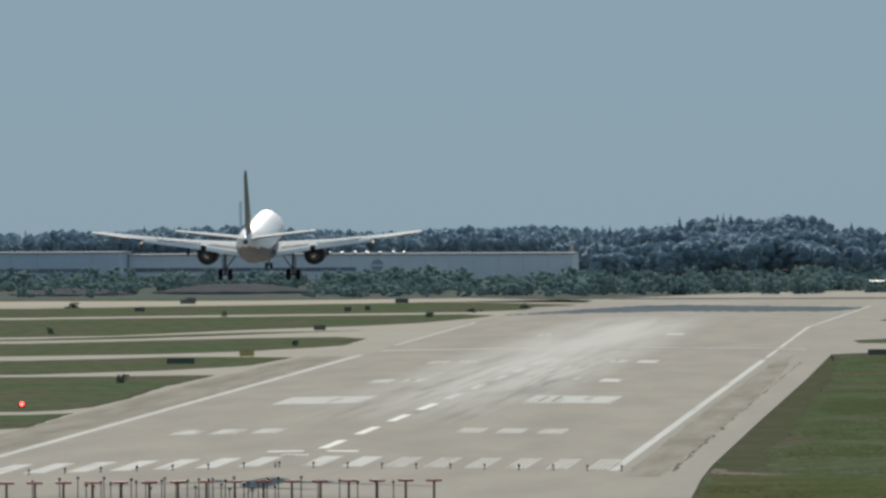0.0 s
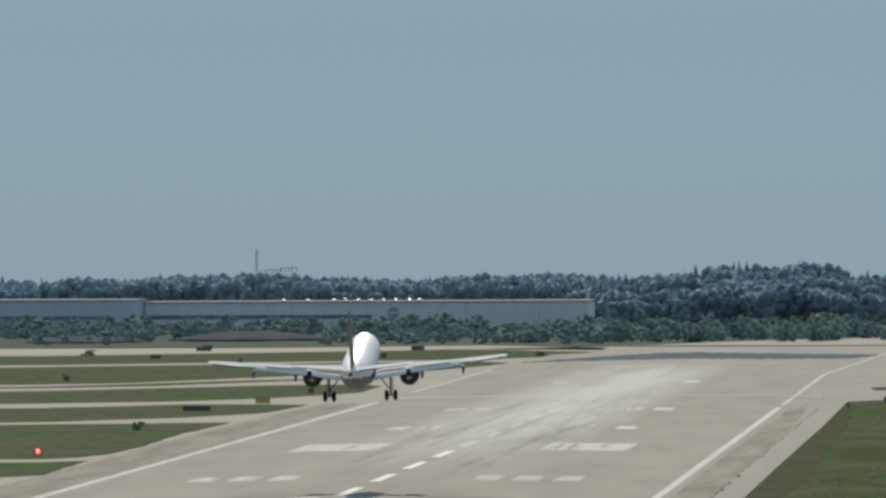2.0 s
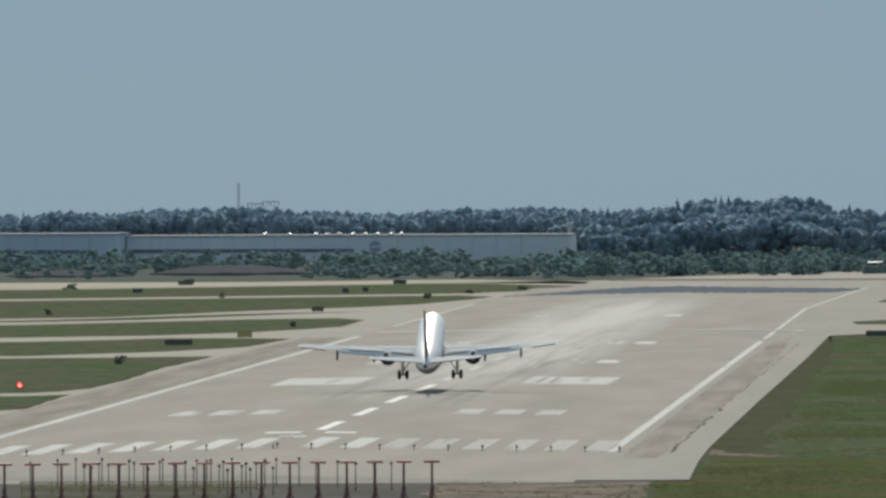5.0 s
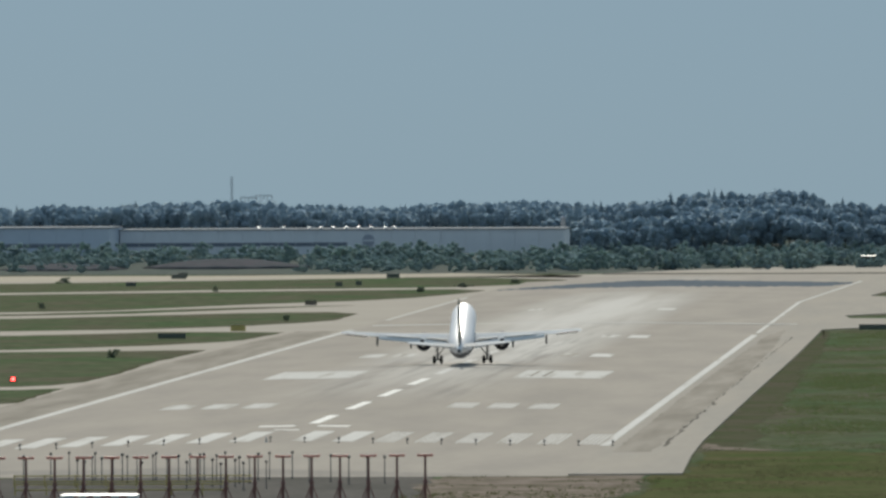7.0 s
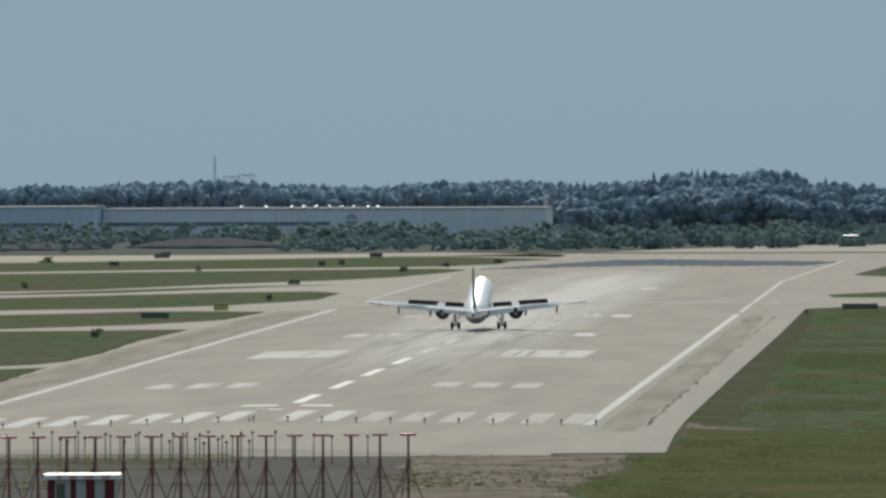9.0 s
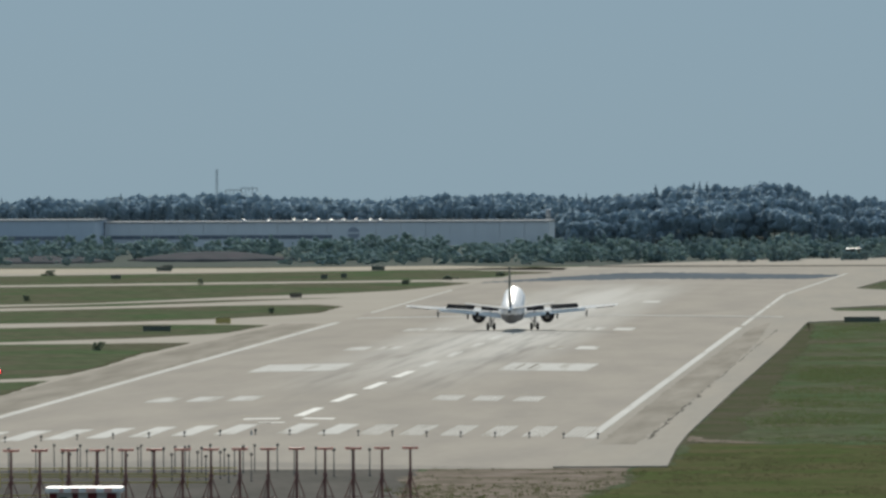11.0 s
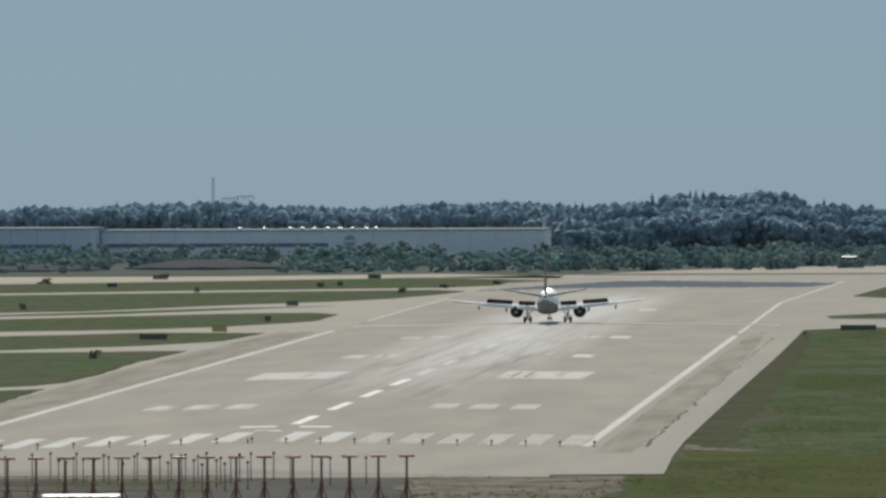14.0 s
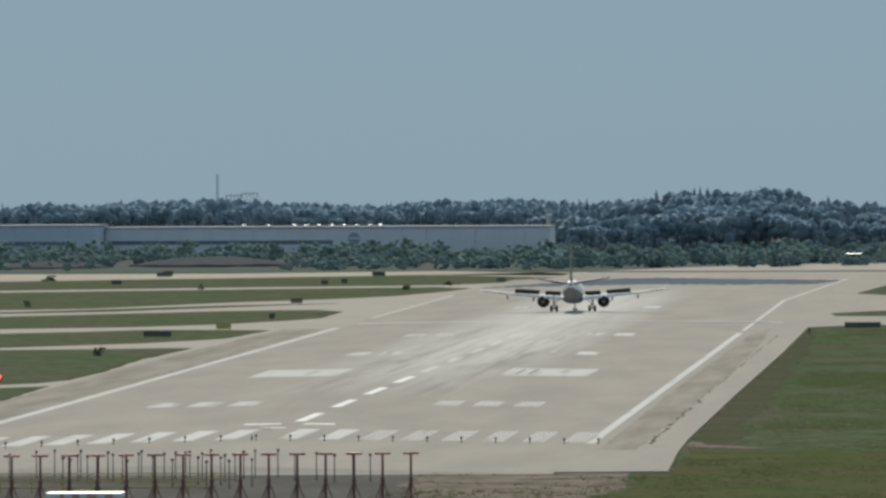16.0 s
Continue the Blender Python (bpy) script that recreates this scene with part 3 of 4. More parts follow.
            mid, along = (h0 + h1) / 2, (h1 - h0)
            if along.x < 0:
                along = -along
            along.normalize()
            up = along.cross(Vector((0, 1, 0))).normalized()
            back = along.cross(up)
            base = Matrix((along, -back if back.y < 0 else back, up)).transposed().to_4x4()
            base.translation = mid
            half, dep = (h1 - h0).length / 2, 0.78
            bm = bmesh.new()
            box(bm, (0, -dep / 2, 0), (2 * half, dep, 0.05), 0.012)
            # The dark side imitates the shade behind a raised spoiler.
            sp = shaded_below(part("spoiler", bm, ["winggrey", "darkgrey"], wing, "lift spoiler panel, white above, dark below for shade", at=base))
            spoilers.append((sp, base))
        for x in (6.1, 10.1):
            ld, ch, z = wing_at(x)
            y0 = ld - 0.7 * ch
            bm = bmesh.new()
            loft(bm, [[(s * x + px, y0 + py, z - 0.1 + pz) for px, py, pz in ring] for ring in (
                [(-0.04, 0.6, -0.1), (0.04, 0.6, -0.1), (0.04, 0.6, -0.2), (-0.04, 0.6, -0.2)], [(-0.13, -0.4, 0.0), (0.13, -0.4, 0.0), (0.13, -0.4, -0.42), (-0.13, -0.4, -0.42)],
                [(-0.12, -1.2, -0.2), (0.12, -1.2, -0.2), (0.12, -1.2, -0.72), (-0.12, -1.2, -0.72)], [(-0.03, -1.9, -0.62), (0.03, -1.9, -0.62), (0.03, -1.9, -0.85), (-0.03, -1.9, -0.85)])])
            part("flap_track_fairing", bm, "soot", wing, "dark flap track fairing")
        # engine under the wing
        ex, ez = s * 4.68, 1.6
        ring = lambda y, r, zz=ez: [(ex + r * math.cos(2 * math.pi * i / 24), y, zz + r * math.sin(2 * math.pi * i / 24)) for i in range(24)]
        eng = part("engine", loft(bmesh.new(), [ring(5.9, 0.7), ring(5.75, 0.8), ring(5.2, 0.9), ring(4.0, 0.97), ring(2.8, 0.93), ring(2.35, 0.88)]), "cowl", jet, smooth=True)
        part("exhaust_nozzle", loft(bmesh.new(), [ring(2.5, 0.9), ring(2.25, 0.9), ring(2.25, 0.78), ring(2.6, 0.7)]), "soot", eng, "dark engine exhaust ring")
        part("core_nozzle", loft(bmesh.new(), [ring(2.5, 0.55), ring(1.6, 0.42), ring(1.5, 0.36)]), "soot", eng, "burnt metal core nozzle")
        part("tail_cone", loft(bmesh.new(), [ring(1.6, 0.28), ring(1.0, 0.16), ring(0.7, 0.03)]), "metal", eng)
        bm = bmesh.new()
        ld, ch, z = wing_at(4.72)
        loft(bm, [[(ex - 0.14, 4.8, 2.3), (ex + 0.14, 4.8, 2.3), (ex + 0.14, 4.8, 2.55), (ex - 0.14, 4.8, 2.55)], [(ex - 0.2, 2.5, 2.1), (ex + 0.2, 2.5, 2.1), (ex + 0.2, 2.5, z - 0.1), (ex - 0.2, 2.5, z - 0.1)], [(ex - 0.1, 0.2, z - 0.25), (ex + 0.1, 0.2, z - 0.25), (ex + 0.1, 0.2, z), (ex - 0.1, 0.2, z)]])
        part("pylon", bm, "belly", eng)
        # main gear
        gx = s * 2.97
        bm = bmesh.new()
        rod(bm, (gx, 0, 0.5), (gx, 0, 2.7), 0.11)
        rod(bm, (gx, 0, 0.95), (gx - s * 0.9, 0.1, 2.15), 0.06)
        rod(bm, (gx - 0.5, 0, 0.52), (gx + 0.5, 0, 0.52), 0.09)
        gear = part("main_gear_leg", bm, "steel", jet, "grey steel landing gear leg", at=pose(0, 0, -0.5))
        legs.append(gear)
        box(b := bmesh.new(), (gx + s * 0.22, 0.1, 1.55), (0.05, 0.7, 1.1), 0.01)
        part("gear_door", b, "belly", gear)
        for d in (-0.42, 0.42):
            part("wheel", wheel(bmesh.new(), gx + d, 0, 0.53, 0.53, 0.38), "tyre", gear, "black rubber tyre")
    bm = bmesh.new()
    rod(bm, (0, 13.83, 0.3), (0, 13.9, 2.4), 0.08)
    rod(bm, (-0.28, 13.83, 0.31), (0.28, 13.83, 0.31), 0.06)
    nose = part("nose_gear_leg", bm, "steel", jet, "grey steel nose gear leg", at=pose(0, 0, -0.5))
    for d in (-0.22, 0.22):
        part("wheel", wheel(bmesh.new(), d, 13.83, 0.31, 0.31, 0.2), "tyre", nose, "black rubber tyre")
    legs.append(nose)
    return jet, spoilers, wings, legs, elevators, tails


# ---- in front of the runway ----
def localizer():
    """One antenna mast: a tripod of steel legs, a post and a short cross-bar on top."""
    mast = thing("antenna_mast", "red steel antenna mast with tripod legs and crossbar", "antenna", "antenna row", pose(24.6, -222, -0.1))
    bm = bmesh.new()
    rod(bm, (0, 0, 0.0), (0, 0, 4.88), 0.1, 0.08)
    post = part("post", bm, "redsteel", mast)
    for dx, dy in ((-1.15, -0.3), (1.15, -0.3), (0.0, 1.0), (-0.55, -0.7)):
        part("leg", rod(bmesh.new(), (dx, dy, 0), (0, 0, 3.0), 0.045, 0.04, 6), "redsteel", mast)
    part("brace", box(bmesh.new(), (0, 0, 1.5), (1.1, 0.06, 0.06)), "redsteel", mast)
    bm = box(bmesh.new(), (0, 0, 4.88), (1.12, 0.25, 0.16), 0.03)
    part("crossbar", bm, "red", mast)
    for dx in (-0.5, 0.5):
        part("element", rod(bmesh.new(), (dx, -0.9, 4.96), (dx, 0.9, 4.96), 0.03, 0.03, 6), "red", mast)
    part("collar", rod(bmesh.new(), (0, 0, 2.9), (0, 0, 3.15), 0.17, 0.14), "redsteel", mast)
    for i in range(1, 19):
        copy_thing(mast, pose(24.6 - 1.985 * i, -222 - 0.35 * i + random.uniform(-0.25, 0.25), -0.1, 0, 0, random.uniform(-3, 3)))


def shelter():
    hut = thing("equipment_shelter", "red and white striped equipment shelter with flat roof", "shelter", at=pose(2.65, -236, -0.1))
    part("wall", box(bmesh.new(), (0, 0, 1.1), (4.7, 3.0, 2.2), 0.03), "dullwall", hut)
    for x, w in ((-2.08, 0.52), (-0.55, 0.4), (0.63, 0.62), (1.96, 0.68)):
        part("stripe", box(bmesh.new(), (x, -1.5, 1.1), (w, 0.03, 2.2)), "maroon", hut, "dark red painted wall panel")
    roof = part("roof", box(bmesh.new(), (0, 0, 2.40), (5.3, 3.6, 0.36), 0.03), "whitepaint", hut)
    for x, w in ((-1.5, 0.3), (-0.55, 0.5), (0.55, 0.7), (1.75, 0.55)):
        part("roof_stripe", box(bmesh.new(), (x, -1.805, 2.40), (w, 0.02, 0.33)), "pink", roof, "faded pink painted band")
    part("door", box(bmesh.new(), (-1.42, -1.53, 1.0), (0.6, 0.05, 1.9)), "green", hut)


def light_pole(name, h, label, group):
    pole = thing(name, label, "light", group)
    part("post", rod(bmesh.new(), (0, 0, 0), (0, 0, h), 0.05, 0.04, 6), "steel", pole)
    part("base", box(bmesh.new(), (0, 0, 0.03), (0.2, 0.2, 0.06), 0.02), "steel", pole)
    part("lamp", rod(bmesh.new(), (0, -0.12, h + 0.08), (0, 0.12, h + 0.1), 0.09, 0.12, 10), "darkgrey", pole, "dark lamp housing")
    part("bracket", box(bmesh.new(), (0, 0, h), (0.16, 0.08, 0.08)), "steel", pole)
    return pole


def approach_lights():
    first = light_pole("approach_light", 2.0, "slim grey approach light on a short pole", "approach lights")
    rnd = random.Random(9)
    rows = [12, 60, 92, 107, 133, 138, 150, 170, 186, 195, 212, 240, 245, 265, 285, 305, 323, 330, 345, 352, 367, 385, 392, 410, 425, 445, 485, 515, 553, 585, 617, 648, 120, 220, 300, 360, 400, 440]
    for i, x in enumerate(rows):
        y = -98 - rnd.uniform(0, 26) if i < 32 else -126 - rnd.uniform(0, 8)
        k = (-92 - y) / 40.0
        m = pose(-14.7 + 0.0461 * x + k * (3.2 - 0.0019 * x), y, -0.1, 0, 0, rnd.uniform(-15, 15))
        if i == 0:
            first.matrix_basis = m
        else:
            copy_thing(first, m)
    low = light_pole("threshold_light", 0.32, "small dark threshold light on a stub", "threshold lights")
    low.matrix_basis = pose(30.6, 1.0, 0)
    for i in range(1, 21):
        x = 30.6 - 3.03 * i
        copy_thing(low, pose(x, 1.0 + 0.6 * min(0, x), crown(x)))


def barriers():
    rnd = random.Random(3)
    for x0, x1, y, z in ((-12.5, 6.2, -122, -0.1), (-10.5, 5.5, -146, -0.1), (-7.0, 2.2, -196, -0.1), (-3.1, 4.0, -242, -0.1)):
        bar = thing("light_bar", "low yellow tubular light support frame", "frame", "yellow frames", pose(x0, y, z))
        w = x1 - x0
        for h in (0.4, 0.85):
            part("rail", rod(bmesh.new(), (0, 0, h), (w, 0, h), 0.055, 0.055, 6), "yellow", bar)
        for k in range(int(w // 2.4) + 1):
            part("post", rod(bmesh.new(), (k * 2.4, 0, 0), (k * 2.4, 0, 0.95), 0.06, 0.05, 6), "yellow", bar)


def sign(name, x, y, w, h, lift, mat, label, deep=0.25):
    s = thing(name, label, "sign", "airfield signs", pose(x, y, 0.05))
    part("panel", box(bmesh.new(), (0, 0, lift + h / 2), (w, deep, h), 0.03), mat, s)
    part("frame", box(bmesh.new(), (0, 0.02, lift + h), (w + 0.08, deep + 0.06, 0.06)), "darkgrey", s)
    n = max(2, int(w // 1.2))
    for i in range(n):
        part("leg", box(bmesh.new(), (-w / 2 + 0.2 + i * (w - 0.4) / (n - 1), 0, lift / 2 + 0.02), (0.08, 0.08, lift + 0.06)), "steel", s)
    return s


def signs():
    sign("taxiway_sign", -50.2, 616, 3.85, 0.72, 0.1, "green", "dark green airfield sign standing on the grass")
    sign("taxiway_sign", 46.5, 676, 5.1, 0.75, 0.1, "green", "long dark airfield sign standing on the grass")
    sign("taxiway_sign", -45.4, 686, 2.15, 0.85, 0.08, "yellow", "yellow airfield sign beside a taxiway")
    sign("taxiway_sign", -51.4, 977, 2.0, 0.75, 0.08, "fence", "brown back of an airfield sign beside a taxiway")
    for x, y, w in ((-102, 1264, 1.9), (-102, 1400, 3.0), (-58.8, 1269, 1.1), (-61.6, 1251, 1.3), (-58.8, 1400, 2.6), (-103.5, 1434, 2.0)):
        sign("taxiway_sign", x, y, w, 0.8, 0.1, "green", "small dark sign far across the airfield")
    lamp = thing("obstruction_light", "red warning lamp unit on short legs in grass", "light", at=pose(-46.9, 303, 0.05))
    part("housing", box(bmesh.new(), (0, 0.1, 0.4), (0.8, 0.35, 0.6), 0.04), "red", lamp)
    for dx in (-0.3, 0.3):
        part("leg", rod(bmesh.new(), (dx, 0, -0.1), (dx, 0, 0.15), 0.04, 0.04, 6), "steel", lamp)
    part("lens", rod(bmesh.new(), (0, -0.06, 0.42), (0, -0.14, 0.42), 0.2, 0.17, 14), "lampred", lamp, "glowing red lens")
    hut = thing("far_hut", "small weathered hut with a white sloping roof", "hut", at=pose(34.4, 1600, 0.0))
    part("wall", box(bmesh.new(), (0, 0, 1.1), (3.2, 2.2, 2.2)), "scrub", hut)
    part("roof", box(bmesh.new(), (0, 0, 2.42), (3.3, 3.0, 0.08), 0.02, Matrix.Rotation(radians(1.2), 4, "X")), "whitepaint", hut)


# ---- woods, bushes and buildings ----
def conifer(h, seed):
    rnd = random.Random(seed)
    bm = bmesh.new()
    n = 20
    for i in range(n):
        t = i / (n - 1)
        z = h * (0.06 + 0.93 * t)
        r = h * (0.21 * (1 - t) ** 0.7 * rnd.uniform(0.6, 1.25) + 0.014)
        for k in range(9):
            a = 2 * math.pi * (k + rnd.random()) / 9
            rr = r * rnd.uniform(0.65, 1.15)
            d, s = Vector((math.cos(a), math.sin(a), 0)), Vector((-math.sin(a), math.cos(a), 0))
            w = 0.2 * rr + 0.004 * h
            tip = d * rr + Vector((0, 0, z - 0.25 * rr))
            p = [bm.verts.new(v) for v in (Vector((0, 0, z + 0.04 * h)), d * rr * 0.6 + s * w + Vector((0, 0, z - 0.05 * rr)), tip, d * rr * 0.6 - s * w + Vector((0, 0, z - 0.12 * rr)))]
            q = bm.verts.new(d * rr * 0.5 + Vector((0, 0, z - 0.35 * rr - 0.008 * h)))
            bm.faces.new(p)
            bm.faces.new((p[1], q, p[2]))
            bm.faces.new((p[3], p[2], q))
    core = []
    for z, r in ((0.03, 0.13), (0.16, 0.155), (0.36, 0.125), (0.56, 0.09), (0.76, 0.055), (0.95, 0.012)):
        core.append([(h * r * rnd.uniform(0.75, 1.2) * math.cos(i * 0.7854), h * r * rnd.uniform(0.75, 1.2) * math.sin(i * 0.7854), h * (z + rnd.uniform(-0.03, 0.03))) for i in range(8)])
    return loft(bm, core)


def broadleaf(h, seed, low=0.25, wide=0.36, leaf=1.0):
    rnd = random.Random(seed)
    bm = bmesh.new()
    hubs = [(Vector((rnd.gauss(0, wide * 0.42) * h, rnd.gauss(0, wide * 0.42) * h, h * rnd.uniform(low, 0.86))), h * rnd.uniform(0.09, 0.17)) for _ in range(16 if low > 0.1 else 24)]
    for c, r in hubs:
        lump = bmesh.ops.create_icosphere(bm, subdivisions=1, radius=r * 0.98, matrix=Matrix.Translation((c.x, c.y, max(c.z, 0.3 * r))))["verts"]
        for v in lump:
            v.co += Vector((rnd.uniform(-1, 1), rnd.uniform(-1, 1), rnd.uniform(-1, 1))) * r * 0.18
        for _ in range(34):
            d = Vector((rnd.gauss(0, 1), rnd.gauss(0, 1), rnd.gauss(0, 0.85)))
            d.normalize()
            p = c + d * r * rnd.uniform(0.6, 1.15)
            p.z = max(p.z, 0.05)
            n = (d + Vector((rnd.uniform(-.6, .6), rnd.uniform(-.6, .6), rnd.uniform(-.8, .1)))).normalized()
            u = n.orthogonal().normalized()
            v = n.cross(u)
            s = h * leaf * rnd.uniform(0.016, 0.036)
            bm.faces.new([bm.verts.new(p + u * a * s + v * b * s) for a, b in ((-1, -.6), (.2, -1), (1, .3), (.1, 1))])
    return bm


def tree(kind, h, seed, label, category, group):
    t = thing({"bush": "bush", "shrub": "shrub"}.get(kind, "tree"), label, category, group)
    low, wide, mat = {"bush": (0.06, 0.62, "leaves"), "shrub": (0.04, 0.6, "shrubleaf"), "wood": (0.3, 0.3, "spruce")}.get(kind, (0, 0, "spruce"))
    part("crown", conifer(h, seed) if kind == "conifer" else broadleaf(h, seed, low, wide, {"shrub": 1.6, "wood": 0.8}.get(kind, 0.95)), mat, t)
    bm = bmesh.new()
    small = kind in ("bush", "shrub")
    rod(bm, (0, 0, -0.05 * h), (0, 0, h * (0.3 if small else 0.8)), h * 0.014, h * 0.006, 6)
    for i in range(0 if small else 4):
        a = i * 1.7 + seed
        rod(bm, (0, 0, h * (0.25 + 0.1 * i)), (math.cos(a) * h * 0.14, math.sin(a) * h * 0.14, h * (0.4 + 0.1 * i)), h * 0.006, h * 0.003, 5)
    part("trunk", bm, "bark", t)
    return t


def hill(x, y):
    """Height of the wooded ground."""
    w = math.exp(-((x - 18) / 38) ** 2) * 4.5 + math.exp(-((x - 75) / 30) ** 2) * 1.5
    return w * min(1, max(0, (y - 1760) / 120))


def far_ground():
    bm = bmesh.new()
    xs, ys = [-420 + 12 * i for i in range(54)], [1500, 1560, 1650, 1760, 1800, 1850, 1900, 1960, 2100, 2300, 2600]
    rows = [[bm.verts.new((x, y, (0.03 if y > 1660 else -0.09) + hill(x, y) + 0.25 * noise.noise((x * 0.05, y * 0.02, 0)) * (y > 1660))) for x in xs] for y in ys]
    for a, b in zip(rows, rows[1:]):
        for i in range(len(xs) - 1):
            bm.faces.new((a[i], a[i + 1], b[i + 1], b[i]))
    tagged(part("far_ground", bm, "scrub", smooth=True), "scrubby ground rising towards the distant woods", "ground", kind="structure")
    bm = bmesh.new()
    k = 24
    for cx, cy, rx, ry, h in ((-108, 1650, 19, 40, 1.9), (-142, 1620, 14, 40, 1.3)):
        rings = []
        for j in range(6):
            u = j / 5
            rings.append([(cx + rx * (1 - u * 0.92) * math.cos(2 * math.pi * i / k), cy + ry * (1 - u * 0.92) * math.sin(2 * math.pi * i / k), -0.1 + h * math.sin(u * math.pi / 2) + 0.12 * math.sin(i * 2.1 + j)) for i in range(k)])
        loft(bm, rings)
    tagged(part("earth_mound", bm, "heap", smooth=True), "low heap of brown earth grown with weeds", "mound", kind="structure")


LINE_LEFT = ((-235, 11.2), (-193, 11.3), (-175, 11.9), (-156, 12.9), (-120, 12.3), (-105, 11.0), (-90, 11.5), (-61, 12.7), (-50, 11.6), (-30, 11.0), (0, 10))
LINE_RISE = ((-50, 12.3), (-39, 14.3), (-29, 13.0), (-21, 15.0), (-10, 16.0), (-6, 16.5), (3, 16.8), (12, 16.4), (24, 14.2), (37, 12.6), (60, 11.5), (110, 11))


def along(line, x):
    return float(np.interp(x, [p[0] for p in line], [p[1] for p in line]))


def woods():
    rnd = random.Random(21)
    edge = [tree("conifer", 1, s, "dark green spruce at the edge of distant woods", "tree", "distant woods") for s in range(5)]
    edge += [tree("wood", 1, s, "dark rounded broadleaf tree in distant woods", "tree", "distant woods") for s in range(3)]
    used = set()

    def plant(ob, x, y, z, h, wide=1.0):
        m = pose(x, y, z, 0, 0, rnd.uniform(0, 360))
        c = ob
        if ob in used:
            c = copy_thing(ob, m)
        used.add(ob)
        c.matrix_basis = m @ Matrix.Diagonal((h * wide, h * wide, h, 1))

    # front ranks, tree by tree
    for i in range(90):
        x = -235 + 200 * (i + rnd.random()) / 90
        plant(edge[rnd.choice((0, 2, 4, 5, 6, 7, 5, 6))], x, 2090 + rnd.uniform(-15, 15), 0, along(LINE_LEFT, x) * rnd.uniform(0.8, 0.95), rnd.uniform(0.75, 1.1))
    for row, y in enumerate((1795, 1825)):
        for i in range(70):
            x = -35 + 140 * (i + rnd.random()) / 70
            plant(edge[rnd.choice((0, 3, 5, 6, 7, 5, 6, 7))], x, y + rnd.uniform(-12, 12), hill(x, y) - 0.1, along(LINE_RISE, x) * rnd.uniform(0.45, 0.65) + row, rnd.uniform(0.9, 1.3))
    # the closed woods behind, as one mass
    forms = []
    for ob in edge:
        me = ob.children[0].data
        co = np.empty(len(me.vertices) * 3)
        me.vertices.foreach_get("co", co)
        forms.append((co.reshape(-1, 3), [tuple(p.vertices) for p in me.polygons]))
    for name, lots in (("woods_behind_hall", [(2125, 150, 0.82, 1.0), (2160, 150, 0.85, 1.03), (2200, 120, 0.88, 1.04)]), ("woods_on_rise", [(1850, 90, 0.55, 0.75), (1880, 100, 0.65, 0.9), (1910, 110, 0.72, 0.99), (1940, 110, 0.75, 1.0)])):
        vs, fs, base = [], [], 0
        rise = name == "woods_on_rise"
        for y0, n, lo, hi in lots:
            for i in range(n):
                x = (-36 + 142 * (i + rnd.random()) / n) if rise else (-240 + 222 * (i + rnd.random()) / n)
                y = y0 + rnd.uniform(-14, 14)
                z = hill(x, y) if rise else 0.0
                top = along(LINE_RISE if rise else LINE_LEFT, x) * (1 + (y0 - (1880 if rise else 2130)) / 3000 * -0.4)
                h = max(3.0, top * rnd.uniform(lo, hi) - z)
                if rnd.random() < 0.05:
                    h *= 1.06
                w = h * rnd.uniform(0.8, 1.25)
                k = rnd.choice((0, 2, 5, 6, 7, 5, 6, 7, 5, 6, 7, 5, 6, 7, 5, 6, 7))
                co, faces = forms[k]
                a = rnd.uniform(0, 6.28)
                c, sn = math.cos(a), math.sin(a)
                p = np.stack([(co[:, 0] * c - co[:, 1] * sn) * w + x, (co[:, 0] * sn + co[:, 1] * c) * w + y, co[:, 2] * h + z], 1)
                vs.append(p)
                fs += [tuple(v + base for v in f) for f in faces]
                base += len(p)
        me = bpy.data.meshes.new(name)
        me.from_pydata(np.concatenate(vs).tolist(), [], fs)
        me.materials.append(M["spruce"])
        tagged(new(name, me), "dense dark woods of spruce and birch, distance haze in the leaf colour", "woods", kind="stuff")
    b = [tree("bush", 1, 40 + s, "leafy green bush on scrubby ground", "bush", "bushes") for s in range(5)]
    for i in range(170):
        x = -68 + 128 * rnd.random()
        y = 1560 + 215 * rnd.random() ** 1.1
        if 29 < x < 41 and y < 1640:
            y += 90
        edge_fall = min(1, max(0.35, (x + 70) / 35))
        plant(b[i % 5], x, y, hill(x, y), rnd.uniform(1.6, 5.0) * edge_fall, rnd.uniform(0.8, 1.3))
    for i in range(120):
        x = -205 + 145 * rnd.random()
        y = 1660 + 250 * rnd.random()
        plant(b[i % 5], x, y, 0, rnd.uniform(2.0, 4.6), rnd.uniform(0.9, 1.5))
    forms = []
    for ob in b:
        me = ob.children[0].data
        co = np.empty(len(me.vertices) * 3)
        me.vertices.foreach_get("co", co)
        forms.append((co.reshape(-1, 3), [tuple(p.vertices) for p in me.polygons]))
    vs, fs, base = [], [], 0
    for i in range(620):
        x = -215 + 285 * rnd.random()
        y = 1525 + 390 * rnd.random()
        if x > 5 and y < 1600 or x > -25 and y < 1560:
            continue
        if -130 < x < -88 and y < 1670:
            continue
        h = rnd.uniform(0.8, 2.6) * (0.7 if x > 25 and y < 1640 else 1.25 if x > -60 else 1.0)
        w = h * rnd.uniform(1.0, 2.0)
        co, faces = forms[i % 5]
        vs.append(np.stack([co[:, 0] * w + x, co[:, 1] * w + y, co[:, 2] * h + (hill(x, y) if y < 1900 else 0)], 1))
        fs += [tuple(v + base for v in f) for f in faces]
        base += len(co)
    me = bpy.data.meshes.new("scrub")
    me.from_pydata(np.concatenate(vs).tolist(), [], fs)
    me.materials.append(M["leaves"])
